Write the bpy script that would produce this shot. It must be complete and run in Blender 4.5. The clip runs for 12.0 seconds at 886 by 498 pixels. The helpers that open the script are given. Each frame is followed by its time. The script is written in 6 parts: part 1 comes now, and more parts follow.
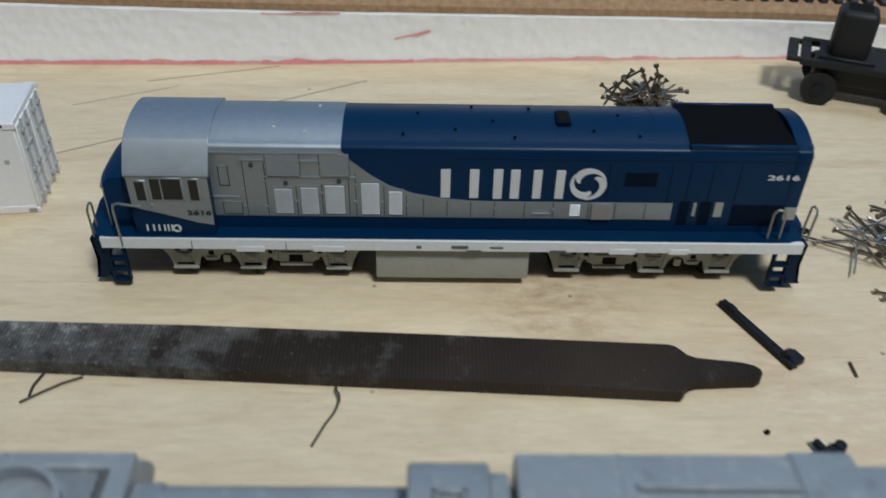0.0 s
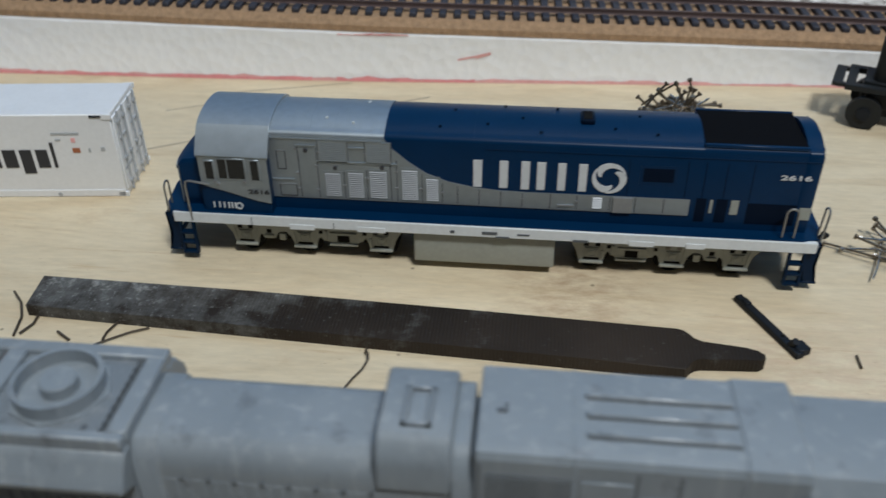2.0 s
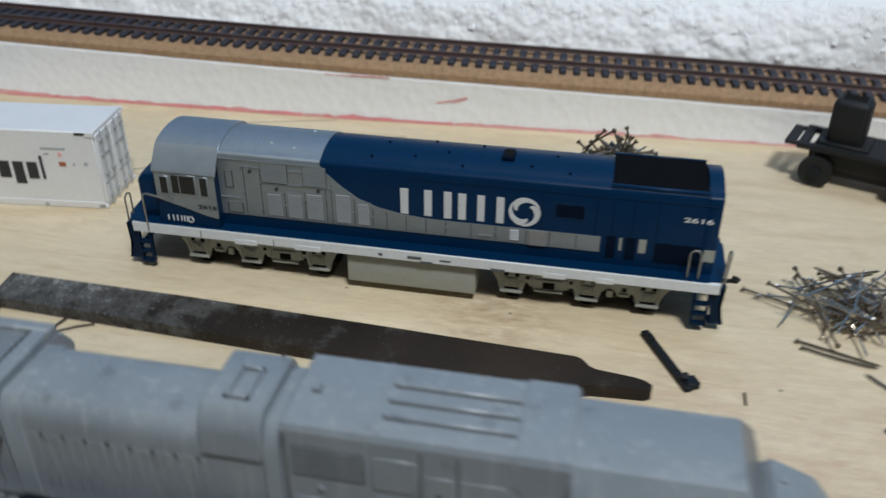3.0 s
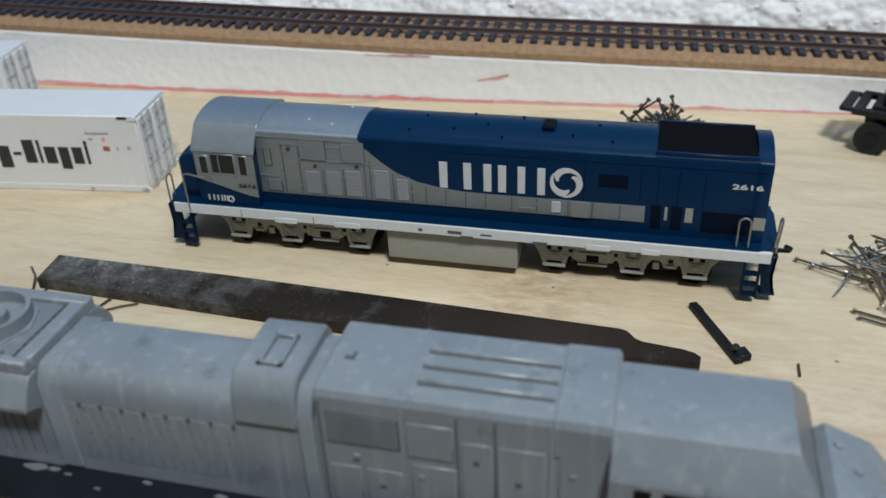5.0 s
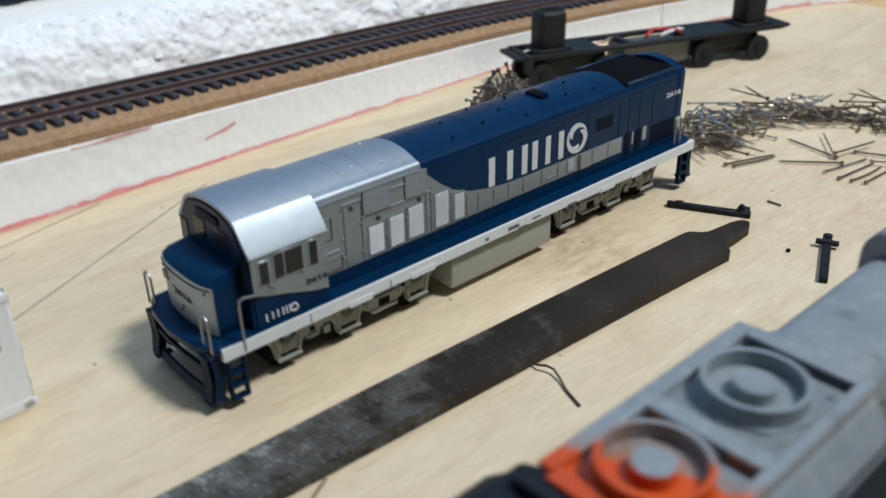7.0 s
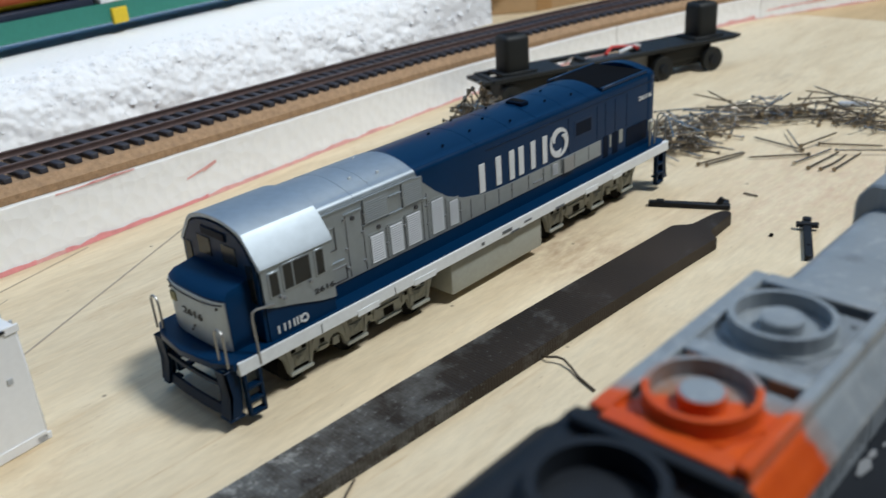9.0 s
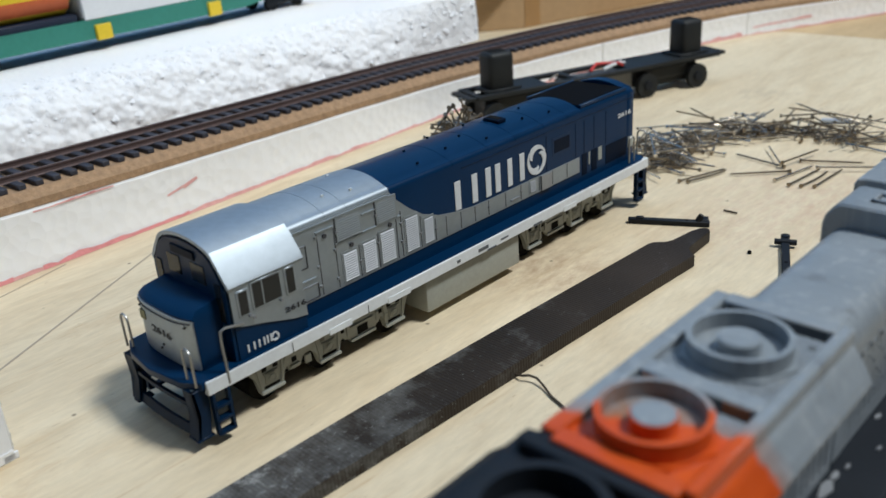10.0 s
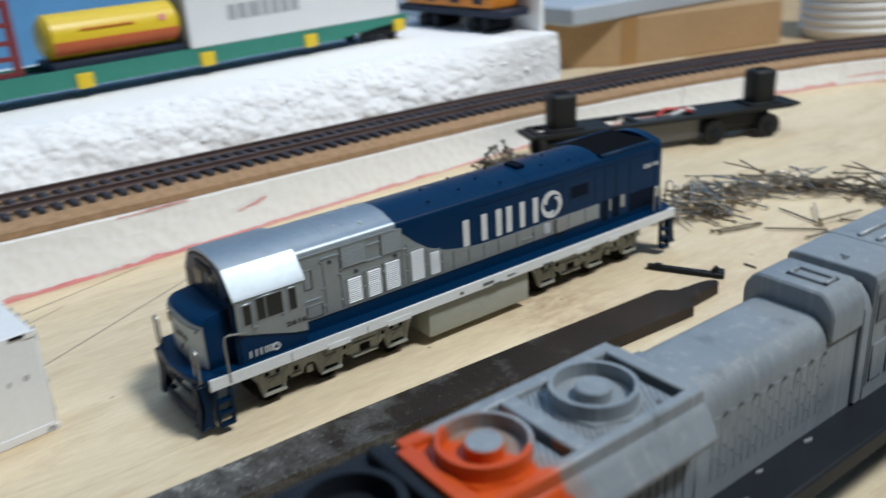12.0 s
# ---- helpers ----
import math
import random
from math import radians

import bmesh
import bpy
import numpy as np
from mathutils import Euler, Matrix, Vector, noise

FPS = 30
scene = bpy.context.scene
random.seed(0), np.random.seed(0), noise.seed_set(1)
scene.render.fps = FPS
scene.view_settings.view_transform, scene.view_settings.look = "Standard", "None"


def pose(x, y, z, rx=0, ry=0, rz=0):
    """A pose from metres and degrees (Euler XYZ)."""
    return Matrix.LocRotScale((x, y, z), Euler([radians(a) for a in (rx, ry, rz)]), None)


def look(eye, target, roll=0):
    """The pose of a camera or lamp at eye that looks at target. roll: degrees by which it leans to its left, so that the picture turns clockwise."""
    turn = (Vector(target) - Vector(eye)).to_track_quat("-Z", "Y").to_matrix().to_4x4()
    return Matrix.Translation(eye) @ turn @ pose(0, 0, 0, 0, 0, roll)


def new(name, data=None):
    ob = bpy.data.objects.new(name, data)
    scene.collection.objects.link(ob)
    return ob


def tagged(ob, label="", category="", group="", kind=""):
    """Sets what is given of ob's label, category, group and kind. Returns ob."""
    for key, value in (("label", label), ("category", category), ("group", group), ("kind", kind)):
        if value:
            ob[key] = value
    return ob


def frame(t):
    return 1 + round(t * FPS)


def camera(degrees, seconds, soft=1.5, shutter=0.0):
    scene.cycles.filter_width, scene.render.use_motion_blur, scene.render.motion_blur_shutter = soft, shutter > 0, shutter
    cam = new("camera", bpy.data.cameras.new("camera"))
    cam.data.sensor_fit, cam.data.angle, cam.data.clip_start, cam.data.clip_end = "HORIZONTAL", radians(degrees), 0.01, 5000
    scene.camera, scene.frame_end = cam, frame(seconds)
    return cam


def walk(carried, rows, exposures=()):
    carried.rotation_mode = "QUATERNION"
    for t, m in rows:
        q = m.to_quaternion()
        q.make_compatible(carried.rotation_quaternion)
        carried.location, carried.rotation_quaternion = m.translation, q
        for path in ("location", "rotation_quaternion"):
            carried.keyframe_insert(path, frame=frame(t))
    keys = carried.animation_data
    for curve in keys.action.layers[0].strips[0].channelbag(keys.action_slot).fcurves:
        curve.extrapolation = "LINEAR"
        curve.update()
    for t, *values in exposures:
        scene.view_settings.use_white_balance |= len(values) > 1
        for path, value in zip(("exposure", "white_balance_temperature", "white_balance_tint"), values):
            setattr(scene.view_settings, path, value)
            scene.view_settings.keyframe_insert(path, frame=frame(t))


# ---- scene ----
# Lengths in the builders below are in layout units of U metres (model locomotive about 0.18 m long).
U = 0.085
cam = camera(53.7, 12.0, soft=1.5, shutter=0.8)
cam.data.dof.use_dof = True
cam.data.dof.focus_distance, cam.data.dof.aperture_fstop = 0.24, 20.0
PATH = [
    (0.0, (-0.0020, -0.1761, 0.1518), (0.0015, -0.0087, 0.0208), 1.29),
    (0.5, (0.0052, -0.1899, 0.1551), (0.0010, -0.0148, 0.0220), 0.12),
    (1.0, (0.0016, -0.1985, 0.1590), (-0.0131, -0.0193, 0.0323), -0.81),
    (1.5, (0.0010, -0.1992, 0.1519), (-0.0156, -0.0199, 0.0256), -0.12),
    (2.0, (0.0163, -0.2032, 0.1494), (-0.0045, -0.0232, 0.0246), -0.72),
    (2.5, (0.0327, -0.2065, 0.1479), (0.0055, -0.0286, 0.0349), -2.28),
    (3.0, (0.0578, -0.2161, 0.1513), (0.0221, -0.0375, 0.0418), 0.27),
    (3.2, (0.0660, -0.2222, 0.1457), (0.0204, -0.0437, 0.0399), -1.08),
    (4.8, (0.0567, -0.2145, 0.1399), (0.0124, -0.0378, 0.0305), -1.30),
    (5.0, (0.0603, -0.2147, 0.1449), (0.0112, -0.0336, 0.0299), -2.75),
    (5.5, (-0.0157, -0.2067, 0.1429), (-0.0159, -0.0262, 0.0308), -2.13),
    (6.0, (-0.0954, -0.1805, 0.1356), (-0.0231, -0.0128, 0.0270), 0.09),
    (6.5, (-0.1362, -0.1640, 0.1325), (-0.0253, -0.0133, 0.0318), 0.23),
    (7.0, (-0.1537, -0.1489, 0.1246), (-0.0286, -0.0094, 0.0243), -1.03),
    (7.2, (-0.1592, -0.1448, 0.1252), (-0.0300, -0.0059, 0.0297), -2.36),
    (8.8, (-0.1673, -0.1458, 0.1148), (-0.0321, -0.0091, 0.0241), -4.32),
    (9.0, (-0.1670, -0.1479, 0.1161), (-0.0310, -0.0113, 0.0265), -4.33),
    (9.5, (-0.1648, -0.1500, 0.1163), (-0.0262, -0.0145, 0.0293), -3.98),
    (10.0, (-0.1622, -0.1515, 0.1161), (-0.0245, -0.0146, 0.0297), -4.20),
    (10.5, (-0.1597, -0.1554, 0.1163), (-0.0223, -0.0180, 0.0303), -4.10),
    (11.0, (-0.1596, -0.1592, 0.1170), (-0.0226, -0.0217, 0.0305), -3.78),
    (11.5, (-0.1550, -0.1673, 0.1220), (-0.0208, -0.0253, 0.0384), -3.92),
    (12.0, (-0.1485, -0.1909, 0.1273), (-0.0331, -0.0316, 0.0468), -3.39),
]
walk(cam, [(t, look(eye, target, roll)) for t, eye, target, roll in PATH],
     exposures=[(0.0, -0.14), (1.0, -0.17), (3.0, -0.07), (5.0, 0.0), (5.8, 0.17), (9.5, 0.22), (12.0, 0.25)])

# ---- light: key lamp set from shadows, added unseen fill, in a closed room ----
world = bpy.data.worlds.new("world")
scene.world = world
world.use_nodes = True
world.node_tree.nodes["Background"].inputs[0].default_value = (0.75, 0.86, 1.0, 1)
world.node_tree.nodes["Background"].inputs[1].default_value = 0.3


def area_lamp(x, y, z, sx, sy, watts, colour, aim):
    data = bpy.data.lights.new("lamp", "AREA")
    data.shape, data.size, data.size_y, data.energy, data.color = "RECTANGLE", sx, sy, watts, colour
    ob = new("lamp", data)
    ob.matrix_world = look((x, y, z), aim)
    return ob


area_lamp(0.50, -0.84, 1.66, 0.36, 0.20, 28.4, (0.928, 0.974, 1.0), (0.1, 0.1, 0.0))
# soft overhead fill, added; no such fixture is known
area_lamp(0.10, 0.55, 1.70, 1.2, 0.4, 5.1, (0.928, 0.974, 1.0), (0.0, 0.2, 0.0))


# ---- materials ----
def mat(name, colour, rough=0.5, metal=0.0, vary=0.12, scale=60.0, bump=0.0, bump_scale=400.0, fine=0.06, spec=0.5, coat=0.0):
    """A surface with broad and fine variation of colour and roughness, and optional relief."""
    m = bpy.data.materials.new(name)
    m.use_nodes = True
    nt = m.node_tree
    n, l = nt.nodes, nt.links
    b = n["Principled BSDF"]
    b.inputs["Metallic"].default_value = metal
    b.inputs["Specular IOR Level"].default_value = spec
    b.inputs["Coat Weight"].default_value = coat
    tc = n.new("ShaderNodeTexCoord")
    info = n.new("ShaderNodeObjectInfo")
    shift = n.new("ShaderNodeVectorMath")
    shift.operation = "ADD"
    l.new(tc.outputs["Object"], shift.inputs[0])
    l.new(info.outputs["Random"], shift.inputs[1])
    n1 = n.new("ShaderNodeTexNoise")
    n1.inputs["Scale"].default_value, n1.inputs["Detail"].default_value = scale, 5
    n2 = n.new("ShaderNodeTexNoise")
    n2.inputs["Scale"].default_value, n2.inputs["Detail"].default_value = scale * 9, 3
    for t in (n1, n2):
        l.new(shift.outputs[0], t.inputs["Vector"])
    m1 = n.new("ShaderNodeMix")
    m1.data_type = "RGBA"
    m1.inputs[6].default_value = (*[c * (1 - vary) for c in colour], 1)
    m1.inputs[7].default_value = (*[min(1, c * (1 + vary)) for c in colour], 1)
    l.new(n1.outputs[0], m1.inputs[0])
    m2 = n.new("ShaderNodeMix")
    m2.data_type, m2.blend_type = "RGBA", "MULTIPLY"
    m2.inputs[0].default_value = 1.0
    ramp = n.new("ShaderNodeMapRange")
    ramp.inputs["To Min"].default_value, ramp.inputs["To Max"].default_value = 1 - fine * 2, 1 + fine * 2
    l.new(n2.outputs[0], ramp.inputs["Value"])
    l.new(m1.outputs[2], m2.inputs[6])
    l.new(ramp.outputs[0], m2.inputs[7])
    l.new(m2.outputs[2], b.inputs["Base Color"])
    rr = n.new("ShaderNodeMapRange")
    rr.inputs["To Min"].default_value, rr.inputs["To Max"].default_value = max(0.03, rough - 0.1), min(1, rough + 0.1)
    l.new(n1.outputs[0], rr.inputs["Value"])
    l.new(rr.outputs[0], b.inputs["Roughness"])
    if bump:
        n3 = n.new("ShaderNodeTexNoise")
        n3.inputs["Scale"].default_value, n3.inputs["Detail"].default_value = bump_scale, 4
        l.new(shift.outputs[0], n3.inputs["Vector"])
        bp = n.new("ShaderNodeBump")
        bp.inputs["Strength"].default_value, bp.inputs["Distance"].default_value = bump, 0.0006
        l.new(n3.outputs[0], bp.inputs["Height"])
        l.new(bp.outputs[0], b.inputs["Normal"])
    return m


def plywood_mat(name="pale_plywood", light=(0.735, 0.618, 0.43), dark=(0.63, 0.50, 0.325)):
    m = bpy.data.materials.new(name)
    m.use_nodes = True
    n, l = m.node_tree.nodes, m.node_tree.links
    b = n["Principled BSDF"]
    tc = n.new("ShaderNodeTexCoord")

    def noise_at(sx, sy, scale, detail, rough=0.6, distort=0.0):
        mp = n.new("ShaderNodeMapping")
        mp.inputs["Scale"].default_value = (sx, sy, 1)
        mp.inputs["Rotation"].default_value = (0, 0, radians(-5))
        t = n.new("ShaderNodeTexNoise")
        t.inputs["Scale"].default_value, t.inputs["Detail"].default_value = scale, detail
        t.inputs["Roughness"].default_value, t.inputs["Distortion"].default_value = rough, distort
        l.new(tc.outputs["Object"], mp.inputs[0])
        l.new(mp.outputs[0], t.inputs["Vector"])
        return t

    grain = noise_at(1.0, 5.0, 16.0, 7, 0.62, 0.8)
    fibre = noise_at(1.0, 4.5, 150.0, 5, 0.65)
    blotch = noise_at(1.0, 1.6, 7.0, 4)
    stain = noise_at(1.0, 1.6, 24.0, 6, 0.72)
    base = n.new("ShaderNodeValToRGB")
    base.color_ramp.elements[0].position, base.color_ramp.elements[0].color = 0.30, (*dark, 1)
    base.color_ramp.elements[1].position, base.color_ramp.elements[1].color = 0.60, (*light, 1)
    l.new(grain.outputs[0], base.inputs[0])

    def times(colour, source, lo, hi, a, z):
        r = n.new("ShaderNodeMapRange")
        r.inputs["From Min"].default_value, r.inputs["From Max"].default_value = a, z
        r.inputs["To Min"].default_value, r.inputs["To Max"].default_value = lo, hi
        l.new(source, r.inputs["Value"])
        x = n.new("ShaderNodeMix")
        x.data_type, x.blend_type = "RGBA", "MULTIPLY"
        x.inputs[0].default_value = 1
        l.new(colour, x.inputs[6])
        l.new(r.outputs[0], x.inputs[7])
        return x.outputs[2]

    c = times(base.outputs[0], fibre.outputs[0], 0.90, 1.05, 0.3, 0.7)
    c = times(c, blotch.outputs[0], 0.92, 1.05, 0.3, 0.7)
    mask = n.new("ShaderNodeMapRange")
    mask.inputs["From Min"].default_value, mask.inputs["From Max"].default_value = 0.60, 0.74
    mask.inputs["To Max"].default_value = 0.38
    l.new(stain.outputs[0], mask.inputs["Value"])
    st = n.new("ShaderNodeMix")
    st.data_type = "RGBA"
    st.inputs[7].default_value = (0.42, 0.25, 0.12, 1)
    l.new(mask.outputs[0], st.inputs[0])
    l.new(c, st.inputs[6])
    vor = n.new("ShaderNodeTexVoronoi")
    vor.inputs["Scale"].default_value = 95
    l.new(tc.outputs["Object"], vor.inputs["Vector"])
    dot = n.new("ShaderNodeMapRange")
    dot.inputs["From Min"].default_value, dot.inputs["From Max"].default_value = 0.075, 0.035
    dot.inputs["To Max"].default_value = 0.75
    l.new(vor.outputs["Distance"], dot.inputs["Value"])
    few = n.new("ShaderNodeSeparateColor")
    l.new(vor.outputs["Color"], few.inputs[0])
    keep = n.new("ShaderNodeMath")
    keep.operation = "GREATER_THAN"
    keep.inputs[1].default_value = 0.70
    l.new(few.outputs[0], keep.inputs[0])
    both = n.new("ShaderNodeMath")
    both.operation = "MULTIPLY"
    l.new(dot.outputs[0], both.inputs[0])
    l.new(keep.outputs[0], both.inputs[1])
    streak = noise_at(1.0, 14.0, 26.0, 5, 0.7)
    sm = n.new("ShaderNodeMapRange")
    sm.inputs["From Min"].default_value, sm.inputs["From Max"].default_value = 0.60, 0.72
    sm.inputs["To Max"].default_value = 0.5
    l.new(streak.outputs[0], sm.inputs["Value"])
    sk = n.new("ShaderNodeMix")
    sk.data_type = "RGBA"
    sk.inputs[7].default_value = (0.50, 0.33, 0.17, 1)
    l.new(sm.outputs[0], sk.inputs[0])
    l.new(st.outputs[2], sk.inputs[6])
    fleck = noise_at(1.0, 4.0, 260.0, 3, 0.6)
    fm = n.new("ShaderNodeMapRange")
    fm.inputs["From Min"].default_value, fm.inputs["From Max"].default_value = 0.66, 0.76
    fm.inputs["To Max"].default_value = 0.55
    l.new(fleck.outputs[0], fm.inputs["Value"])
    fk = n.new("ShaderNodeMix")
    fk.data_type = "RGBA"
    fk.inputs[7].default_value = (0.34, 0.22, 0.12, 1)
    l.new(fm.outputs[0], fk.inputs[0])
    l.new(sk.outputs[2], fk.inputs[6])
    sk = fk
    # rubbed stains: brown beside the locomotive's tank, reddish and dark ones near the nails
    blots = noise_at(1.0, 2.0, 130.0, 5, 0.7)
    bm2 = n.new("ShaderNodeMapRange")
    bm2.inputs["From Min"].default_value, bm2.inputs["From Max"].default_value = 0.40, 0.66
    l.new(blots.outputs[0], bm2.inputs["Value"])
    for x, y, inner, outer, share, tint in ((0.36, -0.07, 0.006, 0.030, 0.62, (0.36, 0.21, 0.12)), (1.50, -0.62, 0.010, 0.060, 0.55, (0.55, 0.34, 0.24)), (0.95, -0.35, 0.004, 0.030, 0.35, (0.52, 0.33, 0.22)), (2.75, -0.15, 0.002, 0.020, 0.5, (0.36, 0.26, 0.17)), (2.95, 0.35, 0.002, 0.016, 0.45, (0.36, 0.28, 0.20))):
        near = n.new("ShaderNodeVectorMath")
        near.operation = "DISTANCE"
        near.inputs[1].default_value = ((x + 2.151) * U, (y - 2.525) * U, 0.18 * U)
        l.new(tc.outputs["Object"], near.inputs[0])
        fall = n.new("ShaderNodeMapRange")
        fall.inputs["From Min"].default_value, fall.inputs["From Max"].default_value = inner, outer
        fall.inputs["To Min"].default_value, fall.inputs["To Max"].default_value = share, 0.0
        l.new(near.outputs["Value"], fall.inputs["Value"])
        rub = n.new("ShaderNodeMath")
        rub.operation = "MULTIPLY"
        l.new(fall.outputs[0], rub.inputs[0])
        l.new(bm2.outputs[0], rub.inputs[1])
        sr = n.new("ShaderNodeMix")
        sr.data_type = "RGBA"
        sr.inputs[7].default_value = (*tint, 1)
        l.new(rub.outputs[0], sr.inputs[0])
        l.new(sk.outputs[2], sr.inputs[6])
        sk = sr
    sp = n.new("ShaderNodeMix")
    sp.data_type = "RGBA"
    sp.inputs[7].default_value = (0.16, 0.11, 0.07, 1)
    l.new(both.outputs[0], sp.inputs[0])
    l.new(sk.outputs[2], sp.inputs[6])
    l.new(sp.outputs[2], b.inputs["Base Color"])
    b.inputs["Roughness"].default_value = 0.62
    bp = n.new("ShaderNodeBump")
    bp.inputs["Strength"].default_value, bp.inputs["Distance"].default_value = 0.25, 0.0004
    l.new(fibre.outputs[0], bp.inputs["Height"])
    l.new(bp.outputs[0], b.inputs["Normal"])
    return m


def foam_mat(name, strength, bead, soft=0.7):
    """White expanded polystyrene: pale beads pressed together."""
    m = bpy.data.materials.new(name)
    m.use_nodes = True
    n, l = m.node_tree.nodes, m.node_tree.links
    b = n["Principled BSDF"]
    tc = n.new("ShaderNodeTexCoord")
    v = n.new("ShaderNodeTexVoronoi")
    v.inputs["Scale"].default_value = bead
    z = n.new("ShaderNodeTexNoise")
    z.inputs["Scale"].default_value, z.inputs["Detail"].default_value = 40, 5
    for t in (v, z):
        l.new(tc.outputs["Object"], t.inputs["Vector"])
    mix = n.new("ShaderNodeMix")
    mix.data_type = "RGBA"
    mix.inputs[6].default_value, mix.inputs[7].default_value = (0.905, 0.922, 0.945, 1), (0.955, 0.967, 0.982, 1)
    l.new(z.outputs[0], mix.inputs[0])
    l.new(mix.outputs[2], b.inputs["Base Color"])
    b.inputs["Roughness"].default_value = 0.75
    b.inputs["Subsurface Weight"].default_value = soft
    b.inputs["Subsurface Radius"].default_value = (1.0, 1.0, 1.0)
    b.inputs["Subsurface Scale"].default_value = 0.0015
    bp = n.new("ShaderNodeBump")
    bp.inputs["Strength"].default_value, bp.inputs["Distance"].default_value = strength, 0.0012
    l.new(v.outputs["Distance"], bp.inputs["Height"])
    l.new(bp.outputs[0], b.inputs["Normal"])
    return m


def file_mat():
    """Blackened, rusty tool steel with pale scuffs and a fine diagonal cut."""
    m = bpy.data.materials.new("blackened_steel")
    m.use_nodes = True
    n, l = m.node_tree.nodes, m.node_tree.links
    b = n["Principled BSDF"]
    tc = n.new("ShaderNodeTexCoord")
    z = n.new("ShaderNodeTexNoise")
    z.inputs["Scale"].default_value, z.inputs["Detail"].default_value, z.inputs["Roughness"].default_value = 90, 8, 0.72
    y = n.new("ShaderNodeTexNoise")
    y.inputs["Scale"].default_value, y.inputs["Detail"].default_value = 22, 3
    sep = n.new("ShaderNodeSeparateXYZ")
    l.new(tc.outputs["Object"], z.inputs["Vector"])
    l.new(tc.outputs["Object"], y.inputs["Vector"])
    l.new(tc.outputs["Object"], sep.inputs[0])
    base = n.new("ShaderNodeValToRGB")
    base.color_ramp.elements[0].position, base.color_ramp.elements[0].color = 0.35, (0.015, 0.011, 0.008, 1)
    base.color_ramp.elements[1].position, base.color_ramp.elements[1].color = 0.70, (0.036, 0.026, 0.019, 1)
    l.new(y.outputs[0], base.inputs[0])
    # scuffs gather towards the thin end of the blade
    along = n.new("ShaderNodeMapRange")
    along.inputs["From Min"].default_value, along.inputs["From Max"].default_value = 0.015, -0.06
    along.inputs["To Min"].default_value, along.inputs["To Max"].default_value = -0.12, 0.085
    l.new(sep.outputs[0], along.inputs["Value"])
    add = n.new("ShaderNodeMath")
    l.new(z.outputs[0], add.inputs[0])
    l.new(along.outputs[0], add.inputs[1])
    rim = n.new("ShaderNodeMapRange")
    rim.inputs["From Min"].default_value, rim.inputs["From Max"].default_value = 0.001, 0.0085
    rim.inputs["To Max"].default_value = 0.06
    l.new(sep.outputs[1], rim.inputs["Value"])
    add2 = n.new("ShaderNodeMath")
    l.new(add.outputs[0], add2.inputs[0])
    l.new(rim.outputs[0], add2.inputs[1])
    add = add2
    scuff = n.new("ShaderNodeMapRange")
    scuff.inputs["From Min"].default_value, scuff.inputs["From Max"].default_value = 0.47, 0.74
    scuff.inputs["To Max"].default_value = 0.75
    l.new(add.outputs[0], scuff.inputs["Value"])
    mix = n.new("ShaderNodeMix")
    mix.data_type = "RGBA"
    mix.inputs[7].default_value = (0.16, 0.165, 0.16, 1)
    l.new(scuff.outputs[0], mix.inputs[0])
    l.new(base.outputs[0], mix.inputs[6])
    dots = n.new("ShaderNodeTexNoise")
    dots.inputs["Scale"].default_value, dots.inputs["Detail"].default_value, dots.inputs["Roughness"].default_value = 800, 5, 0.75
    l.new(tc.outputs["Object"], dots.inputs["Vector"])
    dd = n.new("ShaderNodeMath")
    dd.operation = "MULTIPLY_ADD"
    dd.inputs[1].default_value = 0.32
    l.new(along.outputs[0], dd.inputs[0])
    l.new(dots.outputs[0], dd.inputs[2])
    dm = n.new("ShaderNodeMapRange")
    dm.inputs["From Min"].default_value, dm.inputs["From Max"].default_value = 0.605, 0.67
    dm.inputs["To Max"].default_value = 0.45
    l.new(dd.outputs[0], dm.inputs["Value"])
    spot = n.new("ShaderNodeMix")
    spot.data_type = "RGBA"
    spot.inputs[7].default_value = (0.36, 0.37, 0.37, 1)
    l.new(dm.outputs[0], spot.inputs[0])
    l.new(mix.outputs[2], spot.inputs[6])
    chalk = n.new("ShaderNodeTexNoise")
    chalk.inputs["Scale"].default_value, chalk.inputs["Detail"].default_value, chalk.inputs["Roughness"].default_value = 210, 7, 0.78
    l.new(tc.outputs["Object"], chalk.inputs["Vector"])
    ca = n.new("ShaderNodeMath")
    ca.operation = "MULTIPLY_ADD"
    ca.inputs[1].default_value = 0.9
    l.new(along.outputs[0], ca.inputs[0])
    l.new(chalk.outputs[0], ca.inputs[2])
    cb = n.new("ShaderNodeMath")
    cb.operation = "MULTIPLY_ADD"
    cb.inputs[1].default_value = 1.5
    l.new(rim.outputs[0], cb.inputs[0])
    l.new(ca.outputs[0], cb.inputs[2])
    cm = n.new("ShaderNodeMapRange")
    cm.inputs["From Min"].default_value, cm.inputs["From Max"].default_value = 0.67, 0.80
    cm.inputs["To Max"].default_value = 0.6
    l.new(cb.outputs[0], cm.inputs["Value"])
    pale = n.new("ShaderNodeMix")
    pale.data_type = "RGBA"
    pale.inputs[7].default_value = (0.46, 0.46, 0.44, 1)
    l.new(cm.outputs[0], pale.inputs[0])
    l.new(spot.outputs[2], pale.inputs[6])
    l.new(pale.outputs[2], b.inputs["Base Color"])
    b.inputs["Roughness"].default_value, b.inputs["Metallic"].default_value = 0.6, 0.0
    b.inputs["Specular IOR Level"].default_value = 0.25
    w = n.new("ShaderNodeTexWave")
    w.inputs["Scale"].default_value, w.inputs["Distortion"].default_value = 330, 0.3
    l.new(tc.outputs["Object"], w.inputs["Vector"])
